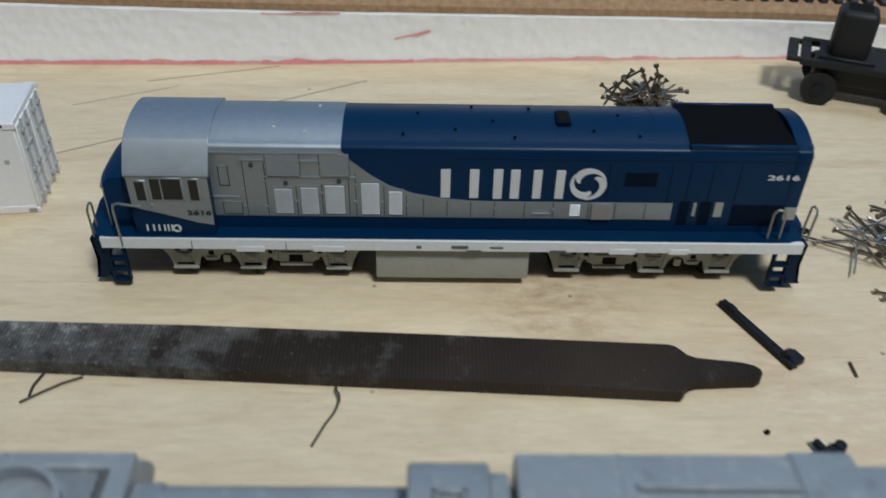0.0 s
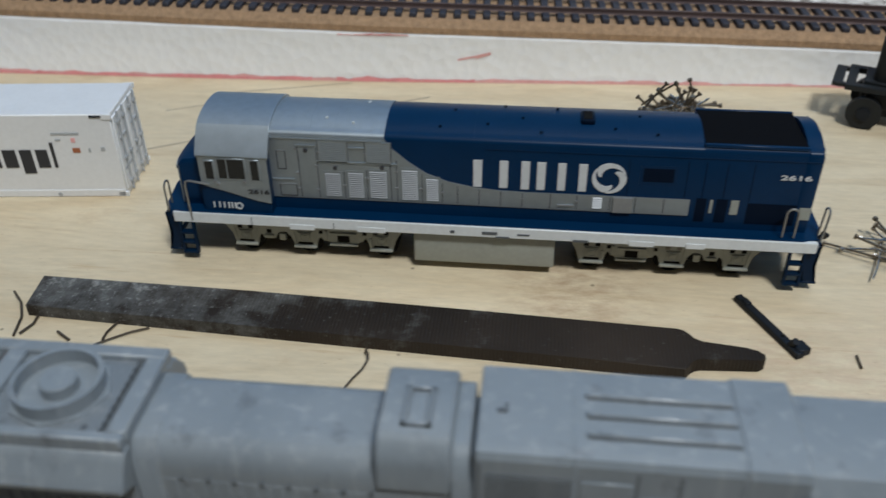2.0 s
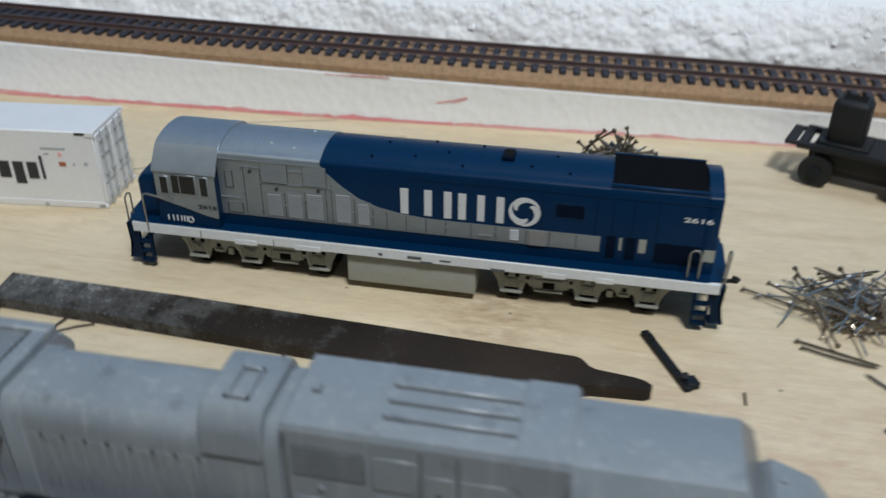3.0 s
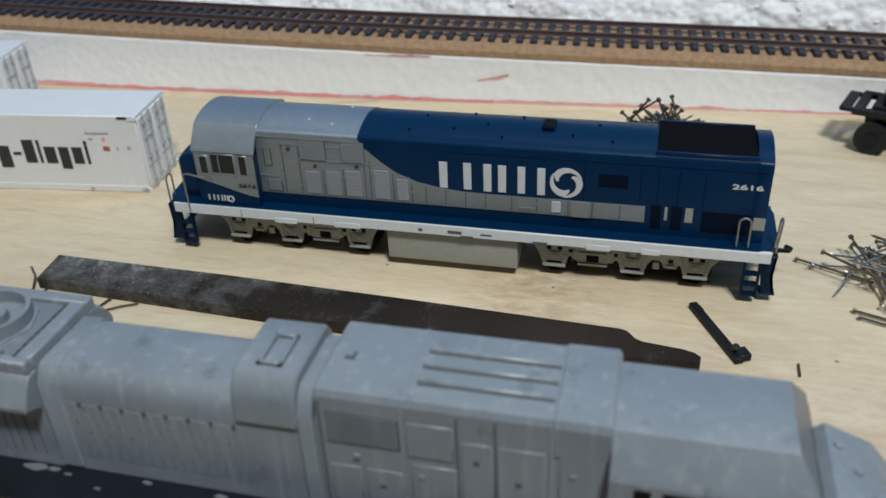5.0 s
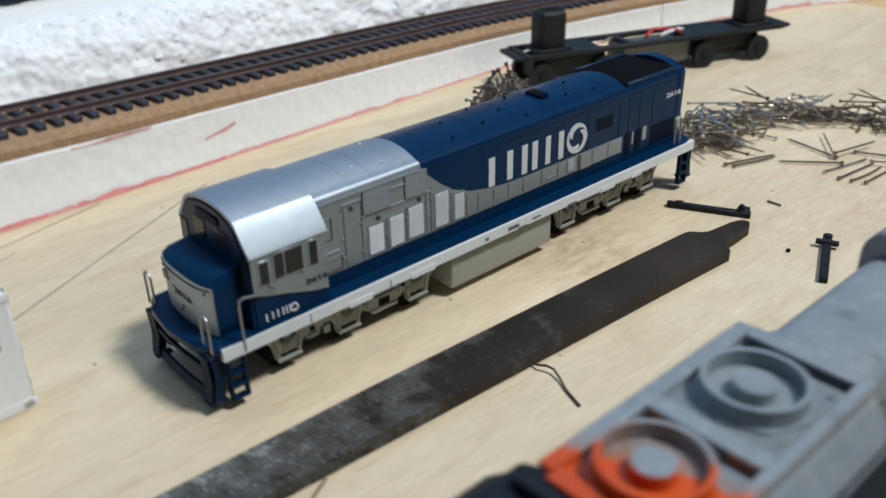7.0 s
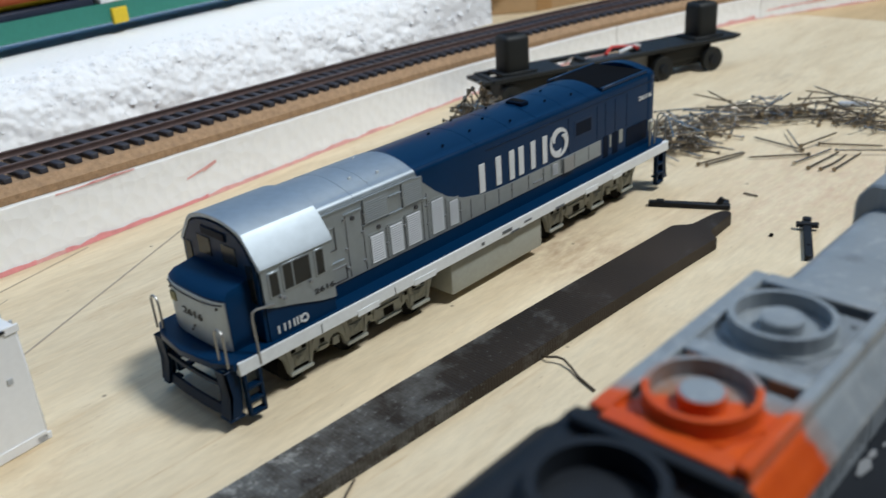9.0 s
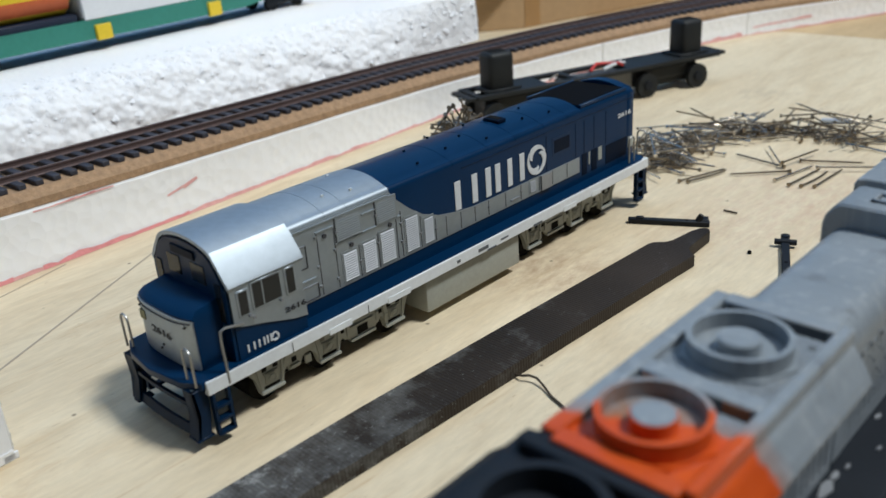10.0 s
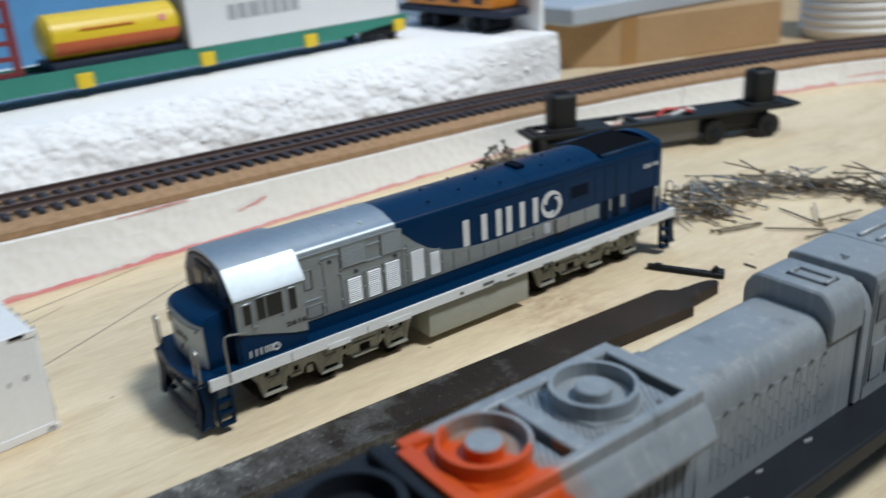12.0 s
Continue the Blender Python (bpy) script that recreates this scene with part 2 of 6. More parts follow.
    bp = n.new("ShaderNodeBump")
    bp.inputs["Strength"].default_value, bp.inputs["Distance"].default_value = 0.4, 0.0002
    l.new(w.outputs[0], bp.inputs["Height"])
    l.new(bp.outputs[0], b.inputs["Normal"])
    return m


PLY = plywood_mat()
BROWN_BOARD = plywood_mat("brown_plywood", (0.60, 0.43, 0.235), (0.50, 0.345, 0.18))
FOAM = foam_mat("white_polystyrene", 0.32, 240)
FOAM_BROKEN = foam_mat("broken_polystyrene", 0.15, 450)
FOAM_CRUMB = foam_mat("polystyrene_crumbs", 0.10, 450, 0.0)
CORK = mat("cork", (0.37, 0.235, 0.135), 0.9, vary=0.5, scale=420, bump=0.8, bump_scale=700, fine=0.22)
TIE = mat("tie_plastic", (0.034, 0.036, 0.050), 0.65, vary=0.3, scale=120)
RAIL = mat("painted_rail", (0.115, 0.078, 0.074), 0.5, metal=0.3, vary=0.3, scale=90, fine=0.15)
RED = mat("red_marker", (0.84, 0.31, 0.32), 0.8, vary=0.3, scale=300)
RED_FAINT = mat("faint_red_marker", (0.85, 0.42, 0.41), 0.8, vary=0.3, scale=300)
PENCIL = mat("pencil", (0.40, 0.33, 0.25), 0.8, vary=0.2, scale=300)
BLUE = mat("navy_paint", (0.0006, 0.0215, 0.066), 0.34, vary=0.10, scale=70, fine=0.05, spec=0.17)
CEILING = mat("white_ceiling_paint", (0.72, 0.73, 0.73), 0.85, vary=0.05, scale=4)
# darker copy of the navy paint, holding the shade on pilots and ladders
PILOT_SHADE_BLUE = mat("shaded_pilot_navy", (0.0012, 0.014, 0.040), 0.42, spec=0.13)
DARK_BLUE = mat("dark_navy_paint", (0.0016, 0.007, 0.020), 0.5, spec=0.08)
SILVER = mat("silver_paint", (0.375, 0.422, 0.458), 0.50, metal=0.82, vary=0.05, scale=50, fine=0.06, bump=0.02, bump_scale=1500)
DULL_SILVER = mat("dull_silver", (0.33, 0.34, 0.345), 0.5, metal=0.5)
SEAM = mat("seam_shadow", (0.05, 0.05, 0.055), 0.6)
LOUVRE = mat("pale_louvre", (0.31, 0.322, 0.335), 0.48, metal=0.6, vary=0.05)
WHITE_STRIPE = mat("white_stripe", (0.70, 0.73, 0.74), 0.40, vary=0.05, scale=120, fine=0.05)
DECAL = mat("white_decal", (0.64, 0.66, 0.67), 0.45, vary=0.05)
DECAL_DARK = mat("dark_decal", (0.022, 0.024, 0.030), 0.5)
BEIGE = mat("warm_grey_plastic", (0.325, 0.338, 0.300), 0.48, vary=0.10, scale=90, fine=0.06)
# Near-black painted as shade in gaps, openings and hollows; also a crumb's own colour.
SHADE_BLACK = mat("gap_shade_black", (0.010, 0.0095, 0.009), 0.9, spec=0.1)
GLASS_DARK = mat("dark_glazing", (0.011, 0.013, 0.014), 0.15, vary=0.3, scale=500, spec=0.3)
SCRAP = mat("dark_scrap", (0.10, 0.08, 0.06), 0.5, metal=0.5, vary=0.3, scale=200)
WIRE = mat("steel_wire", (0.33, 0.33, 0.32), 0.42, metal=0.8)
def primer_mat(name, orange=False, hatch=False):
    """Grey sanding primer on printed plastic: layer lines, sanding streaks, dirt; at one end fresh orange paint."""
    m = bpy.data.materials.new(name)
    m.use_nodes = True
    n, l = m.node_tree.nodes, m.node_tree.links
    b = n["Principled BSDF"]
    tc = n.new("ShaderNodeTexCoord")

    def tex(scale, detail, stretch=(1, 1, 1), rough=0.6):
        mp = n.new("ShaderNodeMapping")
        mp.inputs["Scale"].default_value = stretch
        t = n.new("ShaderNodeTexNoise")
        t.inputs["Scale"].default_value, t.inputs["Detail"].default_value, t.inputs["Roughness"].default_value = scale, detail, rough
        l.new(tc.outputs["Object"], mp.inputs[0])
        l.new(mp.outputs[0], t.inputs["Vector"])
        return t.outputs[0]

    def ranged(source, a, z, lo, hi):
        r = n.new("ShaderNodeMapRange")
        r.inputs["From Min"].default_value, r.inputs["From Max"].default_value = a, z
        r.inputs["To Min"].default_value, r.inputs["To Max"].default_value = lo, hi
        l.new(source, r.inputs["Value"])
        return r.outputs[0]

    def blend(fac, a, c, kind="MIX"):
        x = n.new("ShaderNodeMix")
        x.data_type, x.blend_type = "RGBA", kind
        for s, v in ((0, fac), (6, a), (7, c)):
            if isinstance(v, (tuple, float)):
                x.inputs[s].default_value = v
            else:
                l.new(v, x.inputs[s])
        return x.outputs[2]

    c = blend(ranged(tex(45, 5), 0.3, 0.7, 0.0, 1.0), (0.208, 0.238, 0.262, 1), (0.262, 0.292, 0.315, 1))
    c = blend(ranged(tex(420, 4, (1, 1, 0.06)), 0.54, 0.74, 0.0, 0.34), c, (0.50, 0.51, 0.52, 1))
    c = blend(ranged(tex(130, 5, (1, 1, 0.5), 0.7), 0.60, 0.74, 0.0, 0.6), c, (0.095, 0.098, 0.105, 1))
    c = blend(ranged(tex(60, 6, (0.5, 1, 1), 0.7), 0.62, 0.74, 0.0, 0.12), c, (0.42, 0.44, 0.46, 1))
    if hatch:
        mp = n.new("ShaderNodeMapping")
        mp.inputs["Rotation"].default_value = (0, 0, radians(32))
        w = n.new("ShaderNodeTexWave")
        w.inputs["Scale"].default_value, w.inputs["Distortion"].default_value = 330, 1.2
        l.new(tc.outputs["Object"], mp.inputs[0])
        l.new(mp.outputs[0], w.inputs["Vector"])
        c = blend(ranged(w.outputs[0], 0.30, 0.75, 0.55, 0.0), c, (0.07, 0.073, 0.08, 1))
    rough = 0.33
    if orange:
        sep = n.new("ShaderNodeSeparateXYZ")
        l.new(tc.outputs["Object"], sep.inputs[0])
        edge = n.new("ShaderNodeMath")
        edge.operation = "ADD"
        l.new(sep.outputs[0], edge.inputs[0])
        l.new(ranged(sep.outputs[1], -0.0135, 0.0135, -0.0062, 0.0062), edge.inputs[1])
        wob = n.new("ShaderNodeMath")
        wob.operation = "ADD"
        l.new(edge.outputs[0], wob.inputs[0])
        l.new(ranged(tex(170, 4), 0.3, 0.7, -0.0013, 0.0013), wob.inputs[1])
        paint = ranged(wob.outputs[0], -0.0800, -0.0812, 0.0, 1.0)
        haze = ranged(wob.outputs[0], -0.0765, -0.0805, 0.0, 0.5)
        eye = n.new("ShaderNodeVectorMath")
        eye.operation = "DISTANCE"
        eye.inputs[1].default_value = (-0.950 * U, 0.02 * U, 0.61 * U)
        l.new(tc.outputs["Object"], eye.inputs[0])
        rust = n.new("ShaderNodeMath")
        rust.operation = "MULTIPLY"
        l.new(ranged(eye.outputs["Value"], 0.0040, 0.0078, 0.85, 0.0), rust.inputs[0])
        l.new(ranged(tex(260, 4), 0.38, 0.62, 0.1, 1.0), rust.inputs[1])
        c = blend(rust.outputs[0], c, (0.26, 0.125, 0.06, 1))
        c = blend(haze, c, (0.33, 0.14, 0.07, 1))
        c = blend(paint, c, blend(ranged(tex(90, 4), 0.3, 0.7, 0.0, 1.0), (0.50, 0.060, 0.007, 1), (0.64, 0.10, 0.013, 1)))
    l.new(c, b.inputs["Base Color"])
    b.inputs["Roughness"].default_value = rough
    layers = n.new("ShaderNodeTexWave")
    layers.bands_direction = "Z"
    layers.inputs["Scale"].default_value, layers.inputs["Distortion"].default_value = 700, 0.6
    l.new(tc.outputs["Object"], layers.inputs["Vector"])
    b1 = n.new("ShaderNodeBump")
    b1.inputs["Strength"].default_value, b1.inputs["Distance"].default_value = 0.10, 0.0002
    l.new(layers.outputs[0], b1.inputs["Height"])
    b2 = n.new("ShaderNodeBump")
    b2.inputs["Strength"].default_value, b2.inputs["Distance"].default_value = 0.3, 0.0005
    l.new(tex(420, 4, (1, 1, 0.1)), b2.inputs["Height"])
    l.new(b1.outputs[0], b2.inputs["Normal"])
    l.new(b2.outputs[0], b.inputs["Normal"])
    return m


GREY = primer_mat("grey_primer")
GREY_ORANGE = primer_mat("grey_primer_with_orange_paint", orange=True)
GREY_HATCH = primer_mat("hatched_grey_primer", orange=True, hatch=True)
# darker copies of the primer: painted shade in recesses, and dark chips and latches
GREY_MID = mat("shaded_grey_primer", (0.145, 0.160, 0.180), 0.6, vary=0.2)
GREY_DARK = mat("dark_and_shade_grey", (0.10, 0.11, 0.12), 0.6, vary=0.2)
OPENING_BLACK = mat("opening_shade_black", (0.005, 0.0055, 0.007), 0.9, spec=0.05)
BLACK = mat("black_plastic", (0.009, 0.012, 0.017), 0.55, vary=0.3, scale=90, fine=0.1, spec=0.25)
BLACK_SOFT = mat("dark_chassis_plastic", (0.014, 0.016, 0.017), 0.55, vary=0.3, scale=90, spec=0.3)
RUST_FLECK = mat("rust_brown", (0.36, 0.125, 0.055), 0.7, vary=0.3)
STEEL = file_mat()
NAIL = mat("nail_steel", (0.62, 0.58, 0.52), 0.24, metal=0.95, vary=0.3, scale=200, fine=0.15)
NAIL_DARK = mat("tarnished_nail", (0.25, 0.205, 0.15), 0.32, metal=0.85, vary=0.3, scale=200)
WHITE_BOX = mat("container_white", (0.78, 0.79, 0.80), 0.42, vary=0.04, scale=80, fine=0.03)
DOOR_LINE = mat("container_grey", (0.40, 0.42, 0.44), 0.5)
GREEN = mat("green_wagon", (0.035, 0.22, 0.165), 0.5, vary=0.12)
YELLOW = mat("yellow_paint", (0.78, 0.55, 0.03), 0.4, vary=0.08)
DEEP_ORANGE = mat("band_orange", (0.60, 0.12, 0.03), 0.5)
NAVY = mat("dark_navy_frame", (0.012, 0.020, 0.045), 0.6)
WAGON_ORANGE = mat("wagon_orange", (0.75, 0.26, 0.03), 0.5, vary=0.12)
WAGON_RED = mat("wagon_red", (0.22, 0.035, 0.04), 0.6)
CARD = mat("cardboard", (0.42, 0.275, 0.145), 0.85, vary=0.12, scale=30, fine=0.06)
TAPE = mat("brown_tape", (0.34, 0.19, 0.075), 0.4)
PALE_SHEET = mat("pale_blue_grey_sheet", (0.40, 0.45, 0.51), 0.6, vary=0.08)
POT = mat("white_pot_plastic", (0.76, 0.76, 0.74), 0.4, vary=0.04)
LIGHT_CUT_WALL = mat("light_cut_wall_paint", (0.07, 0.07, 0.075), 0.85, vary=0.15, scale=4)
WALL = mat("pale_wall_paint", (0.28, 0.285, 0.29), 0.85, vary=0.05, scale=4)
BLUE_WALL = mat("blue_wall_paint", (0.10, 0.30, 0.60), 0.8, vary=0.08, scale=5)
FLOOR = mat("grey_floor", (0.30, 0.29, 0.28), 0.6, vary=0.2, scale=6)


# ---- builders ----
BASE = {}


def thing(name, base, label, category, group="", kind=""):
    ob = new(name)
    ob.location = Vector(base) * U
    ob.empty_display_size = 0.01
    BASE[ob.name] = Vector(base)
    return tagged(ob, label, category, group, kind)


def finish(name, bm, material, base, smooth=42):
    """Turns a bmesh in layout units into a mesh in metres about its base."""
    bmesh.ops.recalc_face_normals(bm, faces=bm.faces)
    for v in bm.verts:
        v.co = (v.co - base) * U
    me = bpy.data.meshes.new(name)
    for f in bm.faces:
        f.smooth = smooth > 0
    for e in bm.edges:
        e.smooth = len(e.link_faces) == 2 and e.calc_face_angle(4) < radians(smooth)
    bm.to_mesh(me)
    bm.free()
    for m in material if isinstance(material, (list, tuple)) else [material]:
        me.materials.append(m)
    return me


def part(name, bm, material, parent, label="", smooth=42, turn=None):
    """Links a bmesh as one mesh object under a thing or a part."""
    base = BASE[parent.name]
    if turn is not None:
        bmesh.ops.transform(bm, matrix=turn, verts=bm.verts)
    ob = new(name, finish(name, bm, material, base, smooth))
    ob.parent = parent
    BASE[ob.name] = base
    return tagged(ob, label)


def solo(name, bm, material, label, category, group="", kind="", smooth=42):
    """A thing or a piece of the setting that is one mesh."""
    low = min(v.co.z for v in bm.verts)
    cx = sum(v.co.x for v in bm.verts) / len(bm.verts)
    cy = sum(v.co.y for v in bm.verts) / len(bm.verts)
    base = Vector((cx, cy, low))
    ob = new(name, finish(name, bm, material, base, smooth))
    ob.location = base * U
    BASE[ob.name] = base
    return tagged(ob, label, category, group, kind)


def box(bm, x0, x1, y0, y1, z0, z1, bevel=0.0, seg=1, index=0):
    vs = [bm.verts.new((x, y, z)) for x in (x0, x1) for y in (y0, y1) for z in (z0, z1)]
    quads = ((0, 1, 3, 2), (4, 6, 7, 5), (0, 4, 5, 1), (2, 3, 7, 6), (0, 2, 6, 4), (1, 5, 7, 3))
    fs = [bm.faces.new([vs[i] for i in q]) for q in quads]
    for f in fs:
        f.material_index = index
    if bevel:
        es = list({e for f in fs for e in f.edges})
        bmesh.ops.bevel(bm, geom=es, offset=bevel, segments=seg, affect="EDGES", profile=0.5)
    return vs


def prism(bm, pts, axis, a, b, bevel=0.0):
    """A flat outline pulled from a to b along an axis; pts are the other two coordinates in order."""
    def at(p, w):
        return {"x": (w, p[0], p[1]), "y": (p[0], w, p[1]), "z": (p[0], p[1], w)}[axis]
    lo = [bm.verts.new(at(p, a)) for p in pts]
    hi = [bm.verts.new(at(p, b)) for p in pts]
    fs = [bm.faces.new(lo[::-1]), bm.faces.new(hi)]
    k = len(pts)
    fs += [bm.faces.new((lo[i], lo[(i + 1) % k], hi[(i + 1) % k], hi[i])) for i in range(k)]
    if bevel:
        es = list({e for f in fs[:2] for e in f.edges})
        bmesh.ops.bevel(bm, geom=es, offset=bevel, segments=1, affect="EDGES")
    return fs


def rod(bm, p, q, r, seg=8, r2=None):
    """A round bar from p to q."""
    p, q = Vector(p), Vector(q)
    r2 = r if r2 is None else r2
    m = (q - p).to_track_quat("Z", "Y").to_matrix()
    rings = []
    for c, rr in ((p, r), (q, r2)):
        rings.append([bm.verts.new(c + m @ Vector((rr * math.cos(a), rr * math.sin(a), 0))) for a in (i * math.tau / seg for i in range(seg))])
    a, b = rings
    bm.faces.new(a[::-1])
    bm.faces.new(b)
    for i in range(seg):
        bm.faces.new((a[i], a[(i + 1) % seg], b[(i + 1) % seg], b[i]))


def tube(bm, pts, r, seg=6):
    """A bent wire through points."""
    pts = [Vector(p) for p in pts]
    rings = []
    for i, p in enumerate(pts):
        d = (pts[min(i + 1, len(pts) - 1)] - pts[max(i - 1, 0)]).normalized()
        m = d.to_track_quat("Z", "Y").to_matrix()
        if rings:
            x = (last - d * last.dot(d)).normalized()
        else:
            x = m @ Vector((1, 0, 0))
        last = x
        y = d.cross(x)
        rings.append([bm.verts.new(p + r * (math.cos(a) * x + math.sin(a) * y)) for a in (k * math.tau / seg for k in range(seg))])
    for a, b in zip(rings, rings[1:]):
        for i in range(seg):
            bm.faces.new((a[i], a[(i + 1) % seg], b[(i + 1) % seg], b[i]))
    bm.faces.new(rings[0][::-1])
    bm.faces.new(rings[-1])


def ring(bm, c, r_out, r_in, z0, z1, seg=40):
    """An upright open ring."""
    c = Vector(c)
    loops = []
    for r, z in ((r_in, z0), (r_out, z0), (r_out, z1), (r_in, z1)):
        loops.append([bm.verts.new((c.x + r * math.cos(a), c.y + r * math.sin(a), z)) for a in (i * math.tau / seg for i in range(seg))])
    for j in range(4):
        a, b = loops[j], loops[(j + 1) % 4]
        for i in range(seg):
            bm.faces.new((a[i], a[(i + 1) % seg], b[(i + 1) % seg], b[i]))


def spline(keys, step):
    """A smooth line of points through keys (Catmull-Rom), about step apart."""
    keys = [Vector(k) for k in keys]
    out = []
    for i in range(len(keys) - 1):
        a, b, c, d = keys[max(i - 1, 0)], keys[i], keys[i + 1], keys[min(i + 2, len(keys) - 1)]
        k = max(2, int((c - b).length / step))
        for j in range(k):
            t = j / k
            out.append(0.5 * ((2 * b) + (c - a) * t + (2 * a - 5 * b + 4 * c - d) * t * t + (3 * b - a - 3 * c + d) * t ** 3))
    return out + [keys[-1]]


def sweep(bm, line, profile, index=None):
    """Pulls a closed profile of (side, up) along a line of points; side is to the left of its way, seen from above."""
    rings = []
    for i, p in enumerate(line):
        d = line[min(i + 1, len(line) - 1)] - line[max(i - 1, 0)]
        d.z = 0
        d.normalize()
        s = Vector((-d.y, d.x, 0))
        prof = profile(i) if callable(profile) else profile
        rings.append([bm.verts.new(p + s * a + Vector((0, 0, b))) for a, b in prof])
    k = len(rings[0])
    for a, b in zip(rings, rings[1:]):
        for i in range(k):
            bm.faces.new((a[i], b[i], b[(i + 1) % k], a[(i + 1) % k]))
    bm.faces.new(rings[0])
    bm.faces.new(rings[-1][::-1])


def letters(name, text, size, material, parent, m, label=""):
    """Raised writing in the built-in font, in metres, at the pose m."""
    cu = bpy.data.curves.new(name, "FONT")
    cu.body, cu.size, cu.extrude, cu.align_x, cu.offset = text, size, 0.00004, "CENTER", size * 0.022
    tmp = bpy.data.objects.new(name, cu)
    scene.collection.objects.link(tmp)
    me = bpy.data.meshes.new_from_object(tmp.evaluated_get(bpy.context.evaluated_depsgraph_get()))
    bpy.data.objects.remove(tmp)
    bpy.data.curves.remove(cu)
    me.materials.clear()
    me.materials.append(material)
    ob = new(name, me)
    ob.parent = parent
    ob.matrix_local = m
    BASE[ob.name] = BASE[parent.name]
    return tagged(ob, label)


B = bmesh.new


# ---- room and table ----
bm = B(); box(bm, -20, 24, -22, 14, -9.2, -9.0)
solo("floor", bm, FLOOR, "plain grey floor of the room", "floor", kind="structure")
bm = B(); box(bm, -20, 24, -22, 14, 21.0, 21.2)
solo("ceiling", bm, CEILING, "plain white ceiling", "ceiling", kind="structure")
# unseen wall, darkened to cut the fill on near sides
bm = B(); box(bm, -20, 24, -22.2, -22, -9, 21.0)
solo("wall_south", bm, LIGHT_CUT_WALL, "unseen wall kept dark to cut light from the front", "wall", kind="structure")
for nm, b in (("wall_west", (-20.2, -20, -22, 14)), ("wall_east", (24, 24.2, -22, 14))):
    bm = B(); box(bm, *b, -9, 21.0)
    solo(nm, bm, WALL, "plain pale painted wall", "wall", kind="structure")
bm = B(); box(bm, -20, 24, 7.0, 7.2, -9, 21.0)
solo("wall_north", bm, BLUE_WALL, "blue painted wall behind the layout", "wall", kind="structure")

bm = B(); box(bm, -9, 4.698, -1.85, 6.9, -0.18, 0.0, 0.002)
table = solo("table", bm, PLY, "pale bare plywood tabletop with stains and pencil lines", "table")
bm = B(); box(bm, 4.704, 12, -1.85, 6.9, -0.18, -0.001, 0.002)
part("board", bm, BROWN_BOARD, table, "browner plywood board butted against the pale one")
for x in (-8.6, 11.6):
    for y in (-1.5, 6.5):
        bm = B(); box(bm, x - 0.3, x + 0.3, y - 0.3, y + 0.3, -9.0, -0.18)
        part("leg", bm, PLY, table)

# ---- foam strip, cork bed and track along one smooth line ----
EDGE = spline([(-7.0, 1.30, 0), (-4.5, 1.44, 0), (-2.9, 1.495, 0), (-1.0, 1.54, 0), (0.2, 1.60, 0), (1.1, 1.65, 0), (1.8, 1.67, 0), (2.6, 1.62, 0), (3.4, 1.47, 0), (4.18, 1.26, 0), (4.66, 1.07, 0), (5.12, 0.84, 0), (5.62, 0.60, 0), (6.6, 0.08, 0), (7.8, -0.6, 0)], 0.09)


def foam_height(p):
    return 0.31 - 0.027 * (min(max(p.x, -3.2), 2.4) + 2.9)


def bed_line(off, up):
    out = []
    for i, p in enumerate(EDGE):
        d = EDGE[min(i + 1, len(EDGE) - 1)] - EDGE[max(i - 1, 0)]
        s = Vector((-d.y, d.x, 0)).normalized()
        out.append(p + s * off + Vector((0, 0, foam_height(p) + up)))
    return out


def rough_strip(x0, x1, seed):
    """One length of foam, sawn square at both ends."""
    bm = B()
    rnd = random.Random(seed)
    line = []
    for a, b in zip(EDGE, EDGE[1:]):
        if x0 < a.x < x1:
            line.append(a)
        for cut in (x0 + 0.004, x1 - 0.004):
            if a.x < cut < b.x:
                line.append(a.lerp(b, (cut - a.x) / (b.x - a.x)))
    jig = [(rnd.uniform(-0.002, 0.002), rnd.uniform(-0.0015, 0.0015)) for _ in line]

    def prof(i):
        h = foam_height(line[i]) + jig[i][1]
        return [(jig[i][0], 0), (0.012 + jig[i][0] * 0.5, h * 0.5), (0.004 + jig[i][0], h - 0.01), (0.016 + jig[i][0], h), (0.56, h), (0.56, 0)]
    sweep(bm, line, prof)
    return bm


for x0, x1, seed in ((-8, 3.10, 4), (3.10, 4.45, 5), (4.45, 9, 6)):
    solo("foam_strip", rough_strip(x0, x1, seed), FOAM, "white polystyrene strip under the track, edged with red marker", "foam board", "foam strips under the track")
bm = B(); sweep(bm, bed_line(0.010, 0), [(0, 0), (0.0, 0.03), (0.035, 0.062), (0.40, 0.062), (0.44, 0.0)])
solo("cork_roadbed", bm, CORK, "brown cork strip under the model track", "cork strip")

track = thing("model_railway_track", (0, 1.8, 0.33), "curving model railway track with dark plastic sleepers", "track")
for off in (0.135, 0.331):
    bm = B(); sweep(bm, bed_line(off, 0.083), [(-0.012, 0), (-0.005, 0.005), (-0.004, 0.017), (-0.007, 0.020), (-0.007, 0.027), (0.007, 0.027), (0.007, 0.020), (0.004, 0.017), (0.005, 0.005), (0.012, 0)])
    part("rail", bm, RAIL, track)
bm = B(); box(bm, -0.175, 0.175, -0.017, 0.017, 0.0, 0.024, 0.004)
tie_mesh = finish("tie", bm, TIE, Vector((0, 0, 0)))
mid = bed_line(0.233, 0.061)
run, nxt, count = 0.0, 0.0, 0
